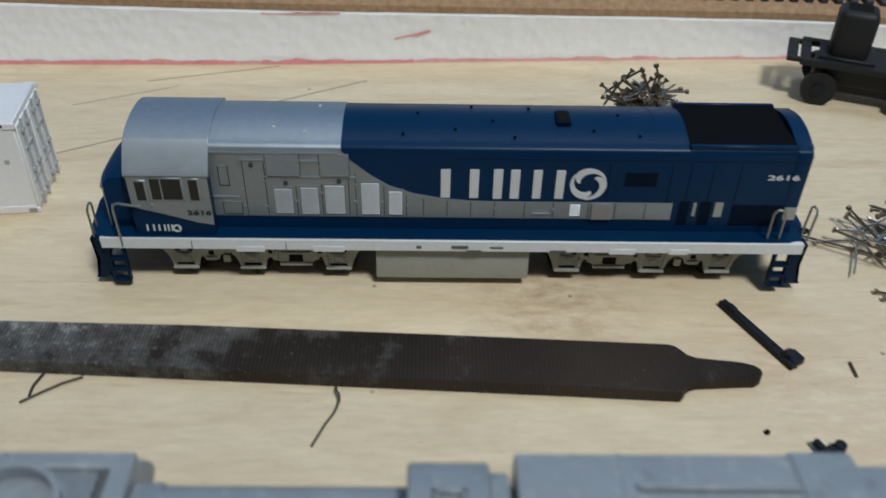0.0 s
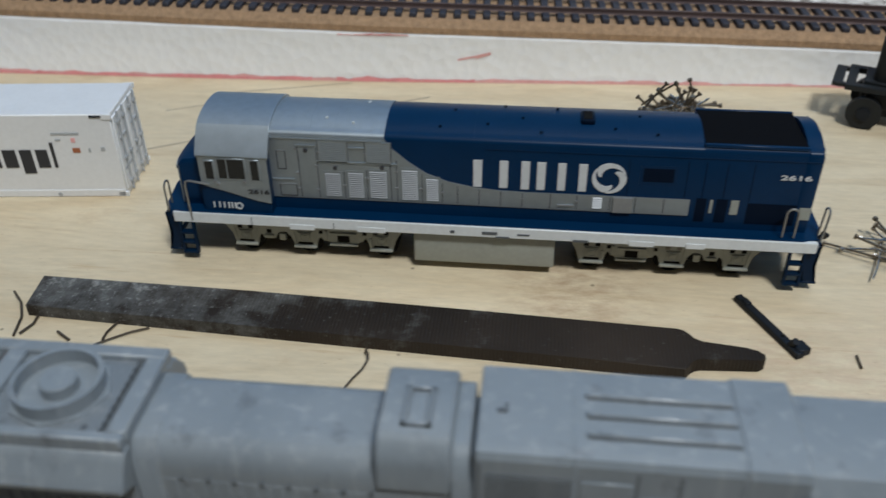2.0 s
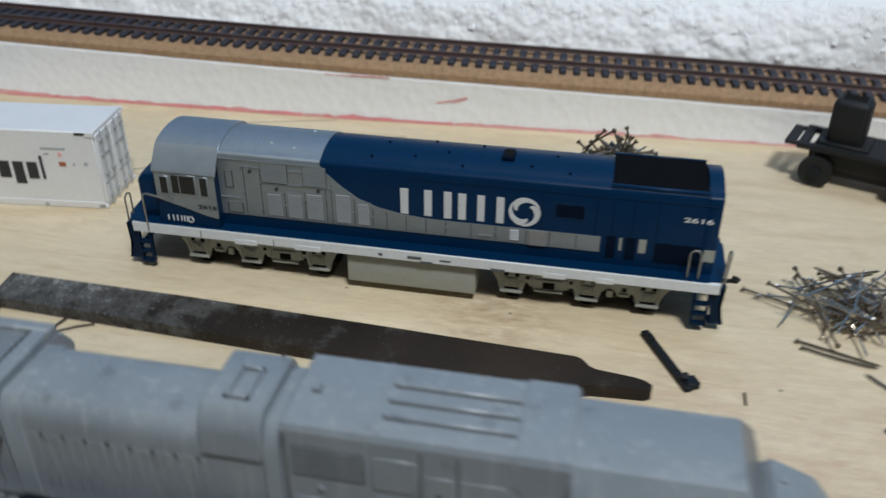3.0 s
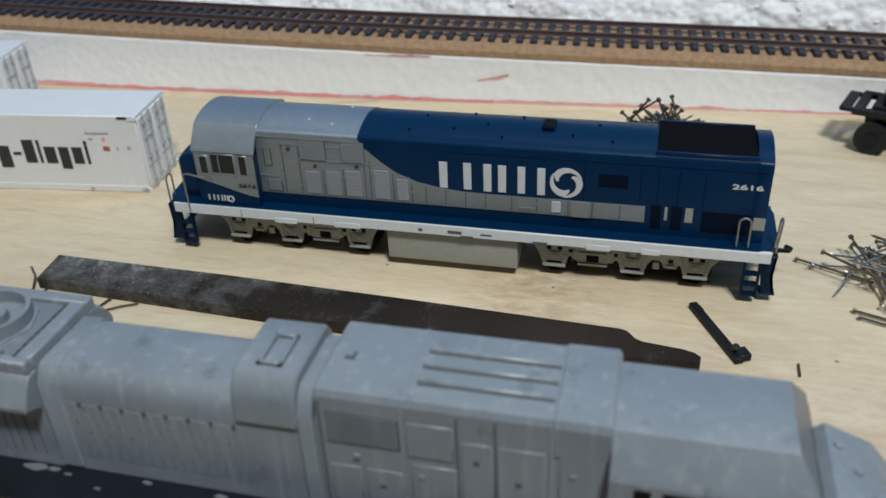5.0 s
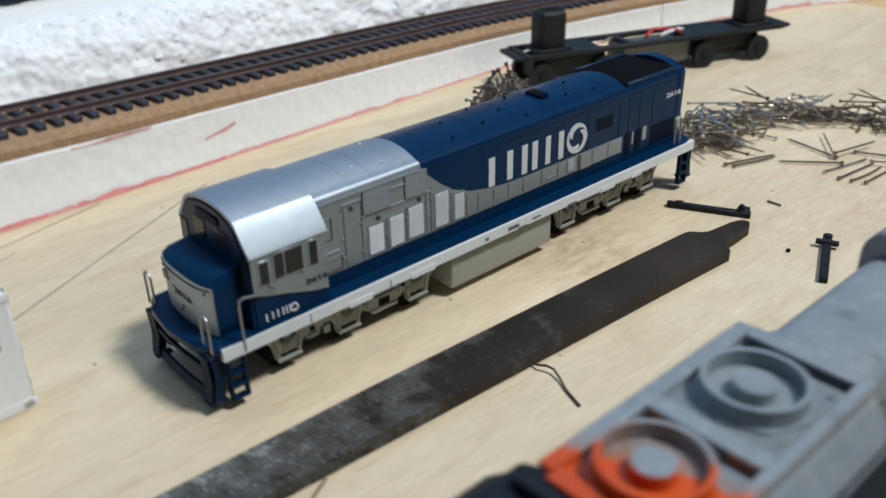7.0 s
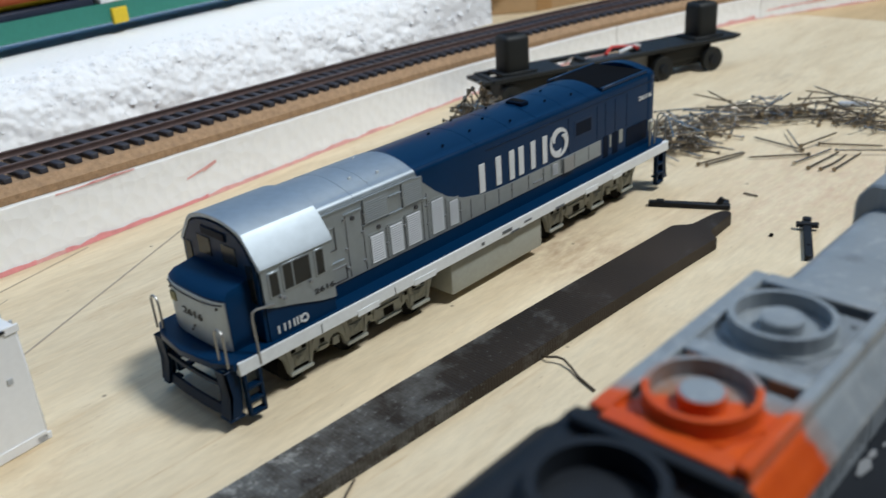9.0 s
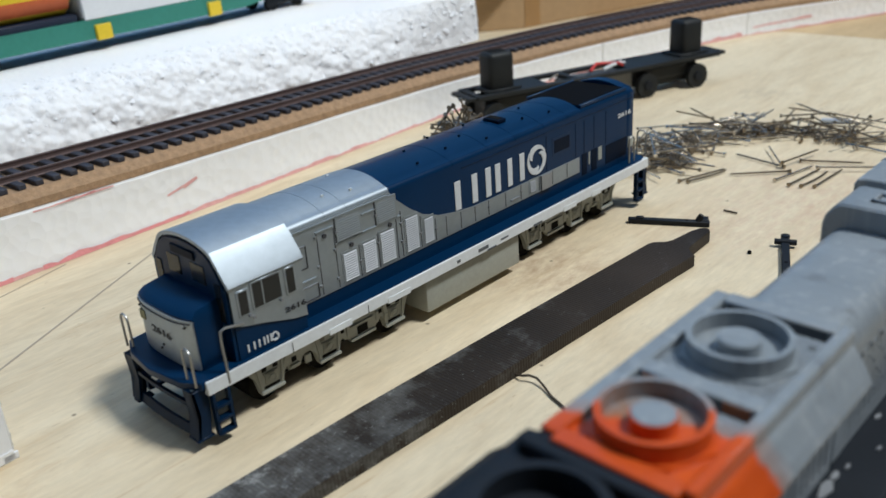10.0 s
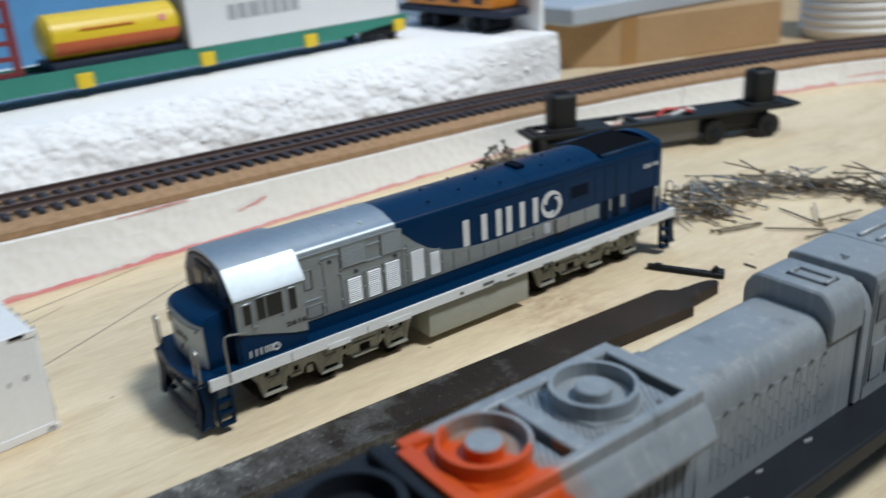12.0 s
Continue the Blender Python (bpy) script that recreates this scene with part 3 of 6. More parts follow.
for a, b in zip(mid, mid[1:]):
    seg = (b - a).length
    while nxt <= run + seg:
        p = a.lerp(b, (nxt - run) / seg)
        ob = new("tie", tie_mesh)
        ob.parent = track
        ob.matrix_local = Matrix.Translation((p - BASE[track.name]) * U) @ Matrix.Rotation(math.atan2(b.y - a.y, b.x - a.x) + math.pi / 2, 4, "Z")
        nxt += 0.0703
        count += 1
    run += seg


def marker(name, off_line, x0, x1, z0, z1, material, label):
    """A felt-pen stroke on the face of the foam strip: a ragged thin band just proud of it."""
    rnd = random.Random(int(x0 * 100) + 7)
    bm = B()
    last = None
    k = max(4, int((x1 - x0) / 0.03))
    for i in range(k + 1):
        f = i / k
        x = x0 + (x1 - x0) * f
        j = next(n for n in range(len(EDGE) - 1) if EDGE[n + 1].x >= x)
        a, b = EDGE[j], EDGE[j + 1]
        p = a.lerp(b, (x - a.x) / (b.x - a.x))
        h = foam_height(p)
        w = 0.75 + 0.6 * noise.noise(Vector((x * 9, x0, 2.0))) + rnd.uniform(-0.15, 0.15)
        za = (z0[0] + (z0[1] - z0[0]) * f) * h
        zb = (z1[0] + (z1[1] - z1[0]) * f) * h
        zt = za + max(0.15, w) * (zb - za)

        def face(z):
            g = z / h
            return p.y + (0.024 * g if g < 0.5 else 0.012 - 0.016 * (g - 0.5)) - off_line * 0.4
        row = [bm.verts.new((x, face(za), max(0.001, za))), bm.verts.new((x, face(zt), zt))]
        if last:
            bm.faces.new((last[0], row[0], row[1], last[1]))
        last = row
    return solo(name, bm, material, label, "marker line")


marker("marker_line", 0.007, -6.5, 6, (0.0, 0.0), (0.095, 0.085), RED_FAINT, "faint red felt-pen line along the foot of the foam")
marker("marker_line", 0.009, -0.78, -0.1, (0.0, 0.0), (0.12, 0.10), RED, "bold red felt-pen stroke at the foam's foot")
marker("marker_line", 0.009, -2.6, -0.9, (0.0, 0.0), (0.065, 0.09), RED, "red felt-pen stroke at the foam's foot")
marker("marker_line", 0.009, -0.185, -0.03, (0.46, 0.60), (0.50, 0.66), RED_FAINT, "short slanting red felt-pen stroke on foam")
marker("marker_line", 0.009, -0.10, -0.025, (0.50, 0.61), (0.53, 0.66), RED_FAINT, "short slanting red felt-pen stroke on foam")
marker("marker_line", 0.009, -0.76, -0.42, (0.93, 0.96), (0.97, 1.0), RED_FAINT, "red felt-pen stroke below the cork")
marker("marker_line", 0.009, -0.62, -0.50, (0.94, 0.96), (0.99, 1.0), RED, "red felt-pen stroke below the cork")
marker("marker_line", 0.009, 3.55, 4.40, (0.02, 0.05), (0.11, 0.20), RED_FAINT, "smeared faint red felt-pen on the foam's foot")
marker("marker_line", 0.009, 4.5, 5.0, (0.30, 0.40), (0.36, 0.50), RED_FAINT, "smeared faint red felt-pen on foam")

# ---- broken foam block behind the track ----


def foam_block():
    """A torn slab: flat top, a sloping face of clumped beads that breaks into it along an uneven edge, a sawn end; and its loose crumbs."""
    bm, crumbs = B(), B()
    rnd = random.Random(6)
    nx, nz = 1060, 52
    x0, x1, z0, z1, yb = -6.0, 2.54, 0.24, 0.555, 4.2
    grid = []
    for i in range(nx + 1):
        x = x0 + (x1 - x0) * i / nx
        crest = 0.07 * noise.noise(Vector((x * 2.3, 0.0, 7.0))) + 0.035 * noise.noise(Vector((x * 8, 0.0, 2.0)))
        g = min(1.0, max(0.0, (x - 1.35) / 1.0))
        sawn = g * g * (3 - 2 * g)
        col = []
        for j in range(nz + 1):
            f = j / nz
            z = z0 + (z1 - z0) * (1 - (1 - f) ** (1.7 - 0.5 * sawn))
            y = 2.07 + 0.009 * x + 0.10 * f * (1 - 0.9 * sawn) + 0.06 * sawn + (0.17 + crest) * f ** 2.2 * (1 - 0.85 * sawn)
            clump = noise.voronoi(Vector((x * 9, y * 9, z * 11)))[0][0]
            bead = noise.voronoi(Vector((x * 25, y * 25, z * 27)))[0][0]
            lump = (0.056 * (0.42 - clump) * (0.55 + 0.9 * abs(noise.noise(Vector((x * 3, z * 4, 9.0))))) + 0.026 * (0.42 - bead) + 0.022 * noise.noise(Vector((x * 5, z * 6, 1.0)))) * (1 - 0.45 * f) * min(1.0, (1 - f) * 9) * (1 - 0.7 * sawn)
            col.append(bm.verts.new((x, y - lump * 0.8, z + lump * 0.75 * f)))
        col.append(bm.verts.new((x, 2.50, z1 + 0.001)))
        col.append(bm.verts.new((x, yb, z1 + 0.001)))
        col.append(bm.verts.new((x, yb, z0)))
        grid.append(col)
    k = len(grid[0])
    for a, b in zip(grid, grid[1:]):
        for j in range(k):
            bm.faces.new((a[j], b[j], b[(j + 1) % k], a[(j + 1) % k]))
    bm.faces.new(grid[0])
    bm.faces.new(grid[-1][::-1])
    for n in range(1800):
        i = int(nx * (1 - 0.66 * rnd.random()))
        f = min(1.0, abs(rnd.gauss(0.80, 0.17)) if rnd.random() < 0.72 else rnd.random())
        c = grid[i][int(nz * f)].co + Vector((0, rnd.uniform(0.0, 0.06) if f > 0.97 else 0.0, 0))
        r = 0.006 + 0.013 * rnd.random() ** 2.0
        rim = []
        for m in range(5):
            t = math.tau * (m + rnd.uniform(-0.3, 0.3)) / 5
            w = r * rnd.uniform(0.7, 1.7)
            rim.append(crumbs.verts.new(c + Vector((w * math.cos(t), 0.87 * w * math.sin(t) + 0.15 * r, 0.5 * w * math.sin(t) - 0.26 * r))))
        tip = crumbs.verts.new(c + Vector((rnd.uniform(-0.4, 0.4), -0.5, 0.87)) * r * rnd.uniform(0.20, 0.50))
        for m in range(5):
            crumbs.faces.new((rim[m], rim[(m + 1) % 5], tip))
        crumbs.faces.new(rim[::-1])
    return bm, crumbs


bm, crumbs = foam_block()
block = solo("foam_block", bm, FOAM_BROKEN, "thick white polystyrene block with a broken crumbly face", "foam block", smooth=60)
tagged(part("torn_foam", crumbs, FOAM_CRUMB, block, "torn white foam crumbs clinging to the broken face", smooth=1), "torn white foam crumbs clinging to the broken face", kind="stuff")
bm = B(); box(bm, -6, 2.50, 2.7, 4.2, 0.0, 0.24)
solo("polystyrene_board", bm, FOAM, "white polystyrene board under the broken block", "foam board")


# ---- navy and silver diesel locomotive ----
YC = 0.187


def low_arch(half, eave, ridge, k=14, r=0.017):
    """A shallow curved roof between two rounded eaves."""
    near = [(-half + r - r * math.cos(a), eave - r + r * math.sin(a)) for a in (radians(d) for d in (0, 20, 40, 60, 80))]
    top = [((half - r) * c, eave + (ridge - eave) * (1 - c * c)) for c in (-1 + 2 * i / k for i in range(k + 1))]
    return [(YC + y, z) for y, z in near + top + [(-y, z) for y, z in near[::-1]]]


loco = thing("model_diesel_locomotive", (0.05, YC, 0.0), "navy and silver model diesel locomotive standing on bare plywood", "model locomotive")

# frame, deck and white stripe
bm = B()
front = [(-0.96, 0.0), (1.06, 0.0), (1.105, 0.02), (1.13, 0.10), (1.13, 0.27), (1.105, 0.354), (1.06, 0.374), (-0.96, 0.374), (-1.01, 0.37), (-1.04, 0.31), (-1.055, 0.187), (-1.04, 0.06), (-1.01, 0.004)]
prism(bm, front, "z", 0.176, 0.2, 0.003)
deck = part("deck", bm, BLUE, loco, "navy walkway deck")
for y0, y1 in ((-0.005, 0.012), (0.362, 0.379)):
    bm = B(); box(bm, -1.0, 1.105, y0, y1, 0.159, 0.198, 0.002)
    sill = part("side_sill", bm, WHITE_STRIPE, loco, "white painted side sill with small chips")
    if y0 < 0:
        for x0, x1, z0, z1 in ((0.045, 0.095, 0.170, 0.181), (0.16, 0.20, 0.172, 0.178), (-0.06, -0.045, 0.170, 0.180), (0.09, 0.135, 0.1585, 0.165), (-0.45, -0.448, 0.16, 0.185), (-0.73, -0.728, 0.16, 0.19), (0.34, 0.39, 0.158, 0.167)):
            bm = B(); box(bm, x0, x1, -0.0065, 0.0, z0, z1)
            part("chip", bm, GREY_DARK, sill)
for xa, xb, za in ((-0.60, -0.515, 0.152), (-0.37, -0.275, 0.155), (0.52, 0.60, 0.154), (0.70, 0.76, 0.155)):
    bm = B(); box(bm, xa, xb, -0.0070, 0.004, za, za + 0.020, 0.001)
    part("sill_tab", bm, WHITE_STRIPE, loco)
bm = B(); box(bm, -0.98, 1.08, 0.075, 0.299, 0.120, 0.176)
part("underframe", bm, SHADE_BLACK, loco, "dark underframe")

# long hood
body = [(0.054, 0.2)] + low_arch(0.133, 0.487, 0.513) + [(0.32, 0.2)]
bm = B()
prism(bm, body, "x", -0.66, 0.72)
hood = part("hood", bm, BLUE, loco, "navy engine hood with a rounded roof")
bm = B()
prism(bm, [(0.054, 0.2)] + [(0.054, 0.470), (0.0565, 0.480), (0.063, 0.488), (0.075, 0.495), (0.299, 0.495), (0.311, 0.488), (0.3175, 0.480), (0.32, 0.470)] + [(0.32, 0.2)], "x", 0.72, 1.03)
prism(bm, body, "x", 1.03, 1.077, 0.004)
part("rear_hood", bm, BLUE, loco, "navy rear hood")
for y0, y1 in ((0.058, 0.070), (0.304, 0.316)):
    bm = B(); box(bm, 0.72, 1.03, y0, y1, 0.487, 0.499, 0.002)
    part("roof_rim", bm, BLUE, loco)
# flat panel painted black for the shade inside the open roof
bm = B(); box(bm, 0.722, 1.028, 0.068, 0.306, 0.490, 0.4975)
grille = part("radiator_grille", bm, OPENING_BLACK, loco, "radiator opening in the roof, its inner shade painted as a black panel")

# silver front of the hood, with its curved edge on each side
roof = low_arch(0.1355, 0.489, 0.516)
bm = B()
prism(bm, roof + [(y, z - 0.006) for y, z in roof[::-1]], "x", -0.657, -0.275)
silver_roof = part("silver_roof", bm, SILVER, loco, "silver painted front part of the hood roof")
swoop = [(-0.276, 0.474), (-0.252, 0.443), (-0.197, 0.395), (-0.143, 0.358), (-0.071, 0.330), (0.011, 0.314), (0.09, 0.306), (0.18, 0.304), (0.70, 0.304)]
panel = [(-0.657, 0.245), (0.70, 0.245)] + swoop[::-1] + [(-0.657, 0.474)]
silver_sides = []
for ya, yb in ((0.0505, 0.056), (0.318, 0.3235)):
    bm = B(); prism(bm, panel, "y", ya, yb)
    silver_sides.append(part("silver_side", bm, SILVER, loco, "silver hood side that sweeps down into a low band"))
near = silver_sides[0]


def slab(name, x0, x1, z0, z1, material, parent, proud=0.003, y=0.0505, label="", bevel=0.0):
    bm = B(); box(bm, x0, x1, y - proud, y + 0.002, z0, z1, bevel)
    return part(name, bm, material, parent, label)


def louvres(x0, x1, z0, z1, k, material, label, wide=False):
    """A framed panel with k slanting blades."""
    base = slab("louvre_panel", x0 - 0.006, x1 + 0.006, z0 - 0.005, z1 + 0.006, SILVER, near, 0.004 if wide else 0.001, label=label)
    if wide:
        slab("panel_gap", x0 - 0.0085, x0 - 0.006, z0 - 0.004, z1 + 0.004, SEAM, near, 0.0015)
        slab("panel_gap", x1 + 0.006, x1 + 0.0075, z0 - 0.004, z1 + 0.004, SEAM, near, 0.0015)
    for i in range(k):
        z = z0 + (z1 - z0) * (i + 0.5) / k
        h = (z1 - z0) / k
        bm = B()
        y = 0.0468 if wide else 0.0492
        prism(bm, [(y, z - h * 0.30), (y, z + h * 0.24), (y - (0.0013 if wide else 0.0035), z - h * 0.24)], "x", x0, x1)
        part("louvre", bm, material, base)
    return base


louvres(-0.476, -0.425, 0.258, 0.345, 12, LOUVRE, "white slatted louvre panel")
louvres(-0.399, -0.349, 0.256, 0.350, 13, LOUVRE, "white slatted louvre panel")
louvres(-0.328, -0.272, 0.258, 0.358, 14, LOUVRE, "white slatted louvre panel")
louvres(-0.222, -0.170, 0.257, 0.368, 16, LOUVRE, "white slatted louvre panel")
louvres(-0.142, -0.103, 0.257, 0.340, 12, LOUVRE, "white slatted louvre panel")
louvres(-0.486, -0.402, 0.390, 0.457, 10, SILVER, "dull silver slatted louvre panel", True)
louvres(-0.332, -0.260, 0.391, 0.457, 10, SILVER, "dull silver slatted louvre panel", True)
louvres(0.395, 0.425, 0.258, 0.300, 6, LOUVRE, "small white slatted louvre panel")
# raised ribs, door seams, hinges and latches
for x0, x1, z in ((-0.50, -0.235, 0.384), (-0.655, -0.285, 0.464), (-0.565, -0.50, 0.440), (-0.392, -0.340, 0.438), (-0.655, -0.58, 0.312)):
    slab("rib", x0, x1, z, z + 0.004, SILVER, near, 0.004)
for x, z0, z1 in ((-0.560, 0.25, 0.445), (-0.4985, 0.25, 0.436), (-0.412, 0.25, 0.352), (-0.337, 0.25, 0.36), (-0.258, 0.25, 0.38), (-0.238, 0.25, 0.40), (-0.156, 0.25, 0.355), (-0.09, 0.25, 0.325), (-0.04, 0.25, 0.315), (0.03, 0.25, 0.306), (0.10, 0.25, 0.303), (0.17, 0.25, 0.302), (0.26, 0.25, 0.302), (0.345, 0.25, 0.302), (0.53, 0.25, 0.302), (0.45, 0.25, 0.302), (0.62, 0.25, 0.302)):
    slab("seam", x - 0.0012, x + 0.0012, z0, z1, SEAM, near, 0.001)
for x, z in ((-0.534, 0.424), (-0.44, 0.364), (-0.285, 0.372)):
    bm = B(); rod(bm, (x, 0.051, z), (x, 0.046, z), 0.007, 12)
    part("latch", bm, SEAM, near)
for x, z in ((-0.566, 0.43), (-0.566, 0.34), (-0.566, 0.28), (-0.502, 0.37), (-0.502, 0.28), (-0.24, 0.30), (-0.24, 0.36), (-0.16, 0.30), (-0.492, 0.42), (-0.338, 0.42), (-0.412, 0.30), (-0.337, 0.33), (-0.09, 0.29), (0.17, 0.28), (0.345, 0.28)):
    slab("hinge", x - 0.004, x + 0.004, z - 0.003, z + 0.003, LOUVRE, near, 0.005)
# door outlines: top edge painted pale as if lit, other edges as shade
for x0, x1, z0, z1 in ((-0.632, -0.602, 0.352, 0.420), (-0.632, -0.574, 0.252, 0.296)):
    for a, b, c, d in ((x0, x1, z1 - 0.002, z1), (x0, x1, z0, z0 + 0.002), (x0, x0 + 0.002, z0, z1), (x1 - 0.002, x1, z0, z1)):
        slab("door_edge", a, b, c, d, LOUVRE if c > z0 + 0.01 and b - a > 0.01 else SEAM, near, 0.0025)
slab("step_plate", 0.46, 0.52, 0.247, 0.302, DULL_SILVER, near, 0.006)
slab("handle", 0.285, 0.335, 0.262, 0.266, LOUVRE, near, 0.005)

# navy side details
for x0, x1, z0, z1 in ((0.763, 0.772, 0.258, 0.306), (0.828, 0.852, 0.256, 0.308)):
    slab("pale_patch", x0, x1, z0, z1, BEIGE, hood, 0.002, 0.054)
for x0, x1, z0, z1 in ((0.72, 0.752, 0.225, 0.31), (0.783, 0.818, 0.225, 0.31), (0.880, 1.03, 0.225, 0.30), (0.545, 0.64, 0.362, 0.41)):
    slab("dark_vent", x0, x1, z0, z1, DARK_BLUE, hood, 0.0015, 0.054)
slab("pale_patch", 1.040, 1.076, 0.248, 0.292, BEIGE, hood, 0.002, 0.054)
slab("vent_frame", 0.535, 0.65, 0.352, 0.420, BLUE, hood, 0.001, 0.054)
for x, z0, z1 in ((0.50, 0.25, 0.44), (0.68, 0.25, 0.44), (0.735, 0.31, 0.44), (0.80, 0.31, 0.44), (0.88, 0.31, 0.44)):
    slab("seam", x - 0.001, x + 0.001, z0, z1, DARK_BLUE, hood, 0.001, 0.054)
slab("rib", 0.05, 1.07, 0.452, 0.455, BLUE, hood, 0.002, 0.054)
for x in (-0.52, -0.44, 0.01, 0.187, 0.33, 0.489, 0.632):
    mt = SILVER if x < -0.28 else BLUE
    o = low_arch(0.1363, 0.4895, 0.5167) if x < -0.28 else low_arch(0.1338, 0.4875, 0.5137)
    bm = B(); prism(bm, o + [(y, z - 0.006) for y, z in o[::-1]], "x", x - 0.0012, x + 0.0012)
    part("roof_rib", bm, mt, loco)
for x, y in ((-0.47, 0.12), (-0.38, 0.10), (-0.35, 0.24), (-0.1, 0.1), (-0.06, 0.2), (0.05, 0.12), (0.1, 0.25), (0.16, 0.16), (0.22, 0.09), (0.27, 0.24), (0.45, 0.12), (0.53, 0.2), (0.58, 0.1)):
    z = 0.488 + 0.026 * (1 - ((y - YC) / 0.135) ** 2)
    bm = B(); box(bm, x - 0.004, x + 0.004, y - 0.002, y + 0.002, z - 0.002, z + 0.005)
    part("lifting_lug", bm, WHITE_STRIPE if x < -0.28 else DARK_BLUE, loco)
bm = B(); box(bm, 0.343, 0.388, 0.140, 0.215, 0.505, 0.524, 0.007, 2)
stack = part("exhaust_stack", bm, DARK_BLUE, loco, "dark raised exhaust stack on the roof")
bm = B(); box(bm, 0.352, 0.379, 0.150, 0.206, 0.518, 0.5255)
part("stack_opening", bm, SHADE_BLACK, stack)

# emblem on the side: plain upright bars and a swirled ring
for x0, x1, z0, z1 in ((0.010, 0.038, 0.316, 0.414), (0.094, 0.121, 0.316, 0.415), (0.163, 0.190, 0.314, 0.416), (0.213, 0.240, 0.315, 0.415), (0.279, 0.304, 0.316, 0.415), (0.345, 0.371, 0.316, 0.415)):
    bm = B(); box(bm, x0, x1, 0.0515, 0.0545, z0, z1, 0.0006)
    part("emblem_bar", bm, DECAL, hood, "white emblem bar")


def swirl(cx, cz, r_out, y0, y1, k=3):
    """A ring of three curved blades that overlap round a dark eye."""
    out = []
    for j in range(k):
        bm = B()
        a0 = math.tau * j / k + 0.35
        outer, inner = [], []
        for i in range(21):
            f = i / 20
            a = a0 + f * (math.tau / k + 0.55)
            ri = r_out * (0.93 - 0.47 * f ** 0.8)
            ro = r_out * (1.0 - 0.40 * max(0.0, (f - 0.72) / 0.28) ** 1.3)
            outer.append((cx + ro * math.cos(a), cz + ro * math.sin(a)))
            inner.append((cx + ri * math.cos(a), cz + ri * math.sin(a)))
        prism(bm, outer + inner[::-1], "y", y0 - 0.0004 * j, y1)
        out.append(bm)
    return out


for b in swirl(0.441, 0.368, 0.054, 0.0515, 0.0545):
    part("emblem_ring", b, DECAL, hood, "white swirled emblem ring")

# cab
half_arch = [(-0.186, 0.415), (-0.178, 0.428), (-0.150, 0.466), (-0.132, 0.489), (-0.122, 0.4985), (-0.108, 0.505), (-0.085, 0.5125), (-0.058, 0.5185), (-0.029, 0.522)]
cab_arch = [(YC + a, z) for a, z in half_arch] + [(YC, 0.523)] + [(YC - a, z) for a, z in half_arch[::-1]]
bm = B()
prism(bm, [(0.012, 0.2), (0.012, 0.42)] + [(YC + (y - YC) * 0.955, z - 0.012) for y, z in cab_arch] + [(0.362, 0.42), (0.362, 0.2)], "x", -0.882, -0.657)
cab = part("cab", bm, BLUE, loco, "driver's cab in navy and silver")
bm = B()
prism(bm, cab_arch + [(YC + (y - YC) * 0.96, z - 0.010) for y, z in cab_arch[::-1]], "x", -0.889, -0.648, 0.0015)
part("cab_roof", bm, SILVER, loco, "rounded silver cab roof", smooth=14)
low = [(-0.884, 0.304), (-0.851, 0.293), (-0.797, 0.279), (-0.743, 0.262), (-0.70, 0.249), (-0.655, 0.241)]
for ya, yb in ((0.0075, 0.0125), (0.3615, 0.3665)):
    bm = B(); prism(bm, low + [(-0.655, 0.418), (-0.884, 0.418)], "y", ya, yb)
    side = part("cab_side", bm, SILVER, loco, "silver cab side above a curved navy edge")
    if ya < 0.1:
        for x0, x1, z0, z1 in ((-0.862, -0.836, 0.328, 0.392), (-0.818, -0.731, 0.332, 0.402), (-0.709, -0.684, 0.330, 0.400)):
            bm = B(); box(bm, x0 - 0.006, x1 + 0.006, 0.0045, 0.009, z0 - 0.006, z1 + 0.005, 0.002)
            w = part("window_frame", bm, SILVER, side)
            bm = B(); box(bm, x0, x1, 0.0040, 0.0075, z0, z1)
            part("pane", bm, GLASS_DARK, side, "dark cab window")
        for x in (-0.788,):
            bm = B(); box(bm, x - 0.0018, x + 0.0018, 0.0030, 0.006, 0.332, 0.402)
            part("window_bar", bm, SILVER, side)
        for x, z in ((-0.835, 0.318), (-0.825, 0.310), (-0.735, 0.322)):
            bm = B(); rod(bm, (x, 0.01, z), (x, 0.0, z), 0.005, 8)
            part("rivet", bm, LOUVRE, side)
for x in (-0.857, -0.838, -0.822, -0.806, -0.795, -0.784):
    bm = B(); box(bm, x, x + 0.005, 0.0095, 0.0125, 0.215, 0.237)
    part("emblem_bar", bm, DECAL, cab)
for b in swirl(-0.768, 0.2245, 0.013, 0.0095, 0.0125):
    part("emblem_ring", b, DECAL, cab)
# front wall of the cab with its windows
bm = B()
prism(bm, [(0.016, 0.2), (0.016, 0.42)] + [(YC + (y - YC) * 0.93, z - 0.016) for y, z in cab_arch] + [(0.358, 0.42), (0.358, 0.2)], "x", -0.892, -0.880, 0.002)
wall = part("cab_front", bm, BLUE, loco, "navy cab front with four windows")
for y0, y1, z0, z1 in ((0.212, 0.275, 0.40, 0.455), (0.095, 0.160, 0.40, 0.455), (0.315, 0.345, 0.31, 0.42), (0.030, 0.060, 0.31, 0.42)):
    bm = B(); box(bm, -0.8945, -0.89, y0, y1, z0, z1, 0.0015)
    part("pane", bm, GLASS_DARK, wall)
bm = B(); box(bm, -0.897, -0.89, 0.13, 0.245, 0.462, 0.488, 0.003)
part("number_board", bm, DARK_BLUE, wall)

# short nose, bowed in plan, with a silver plate on its front


def bowed(y):
    return -0.974 - 0.018 * (1 - abs((y - YC) / 0.135) ** 3.5)


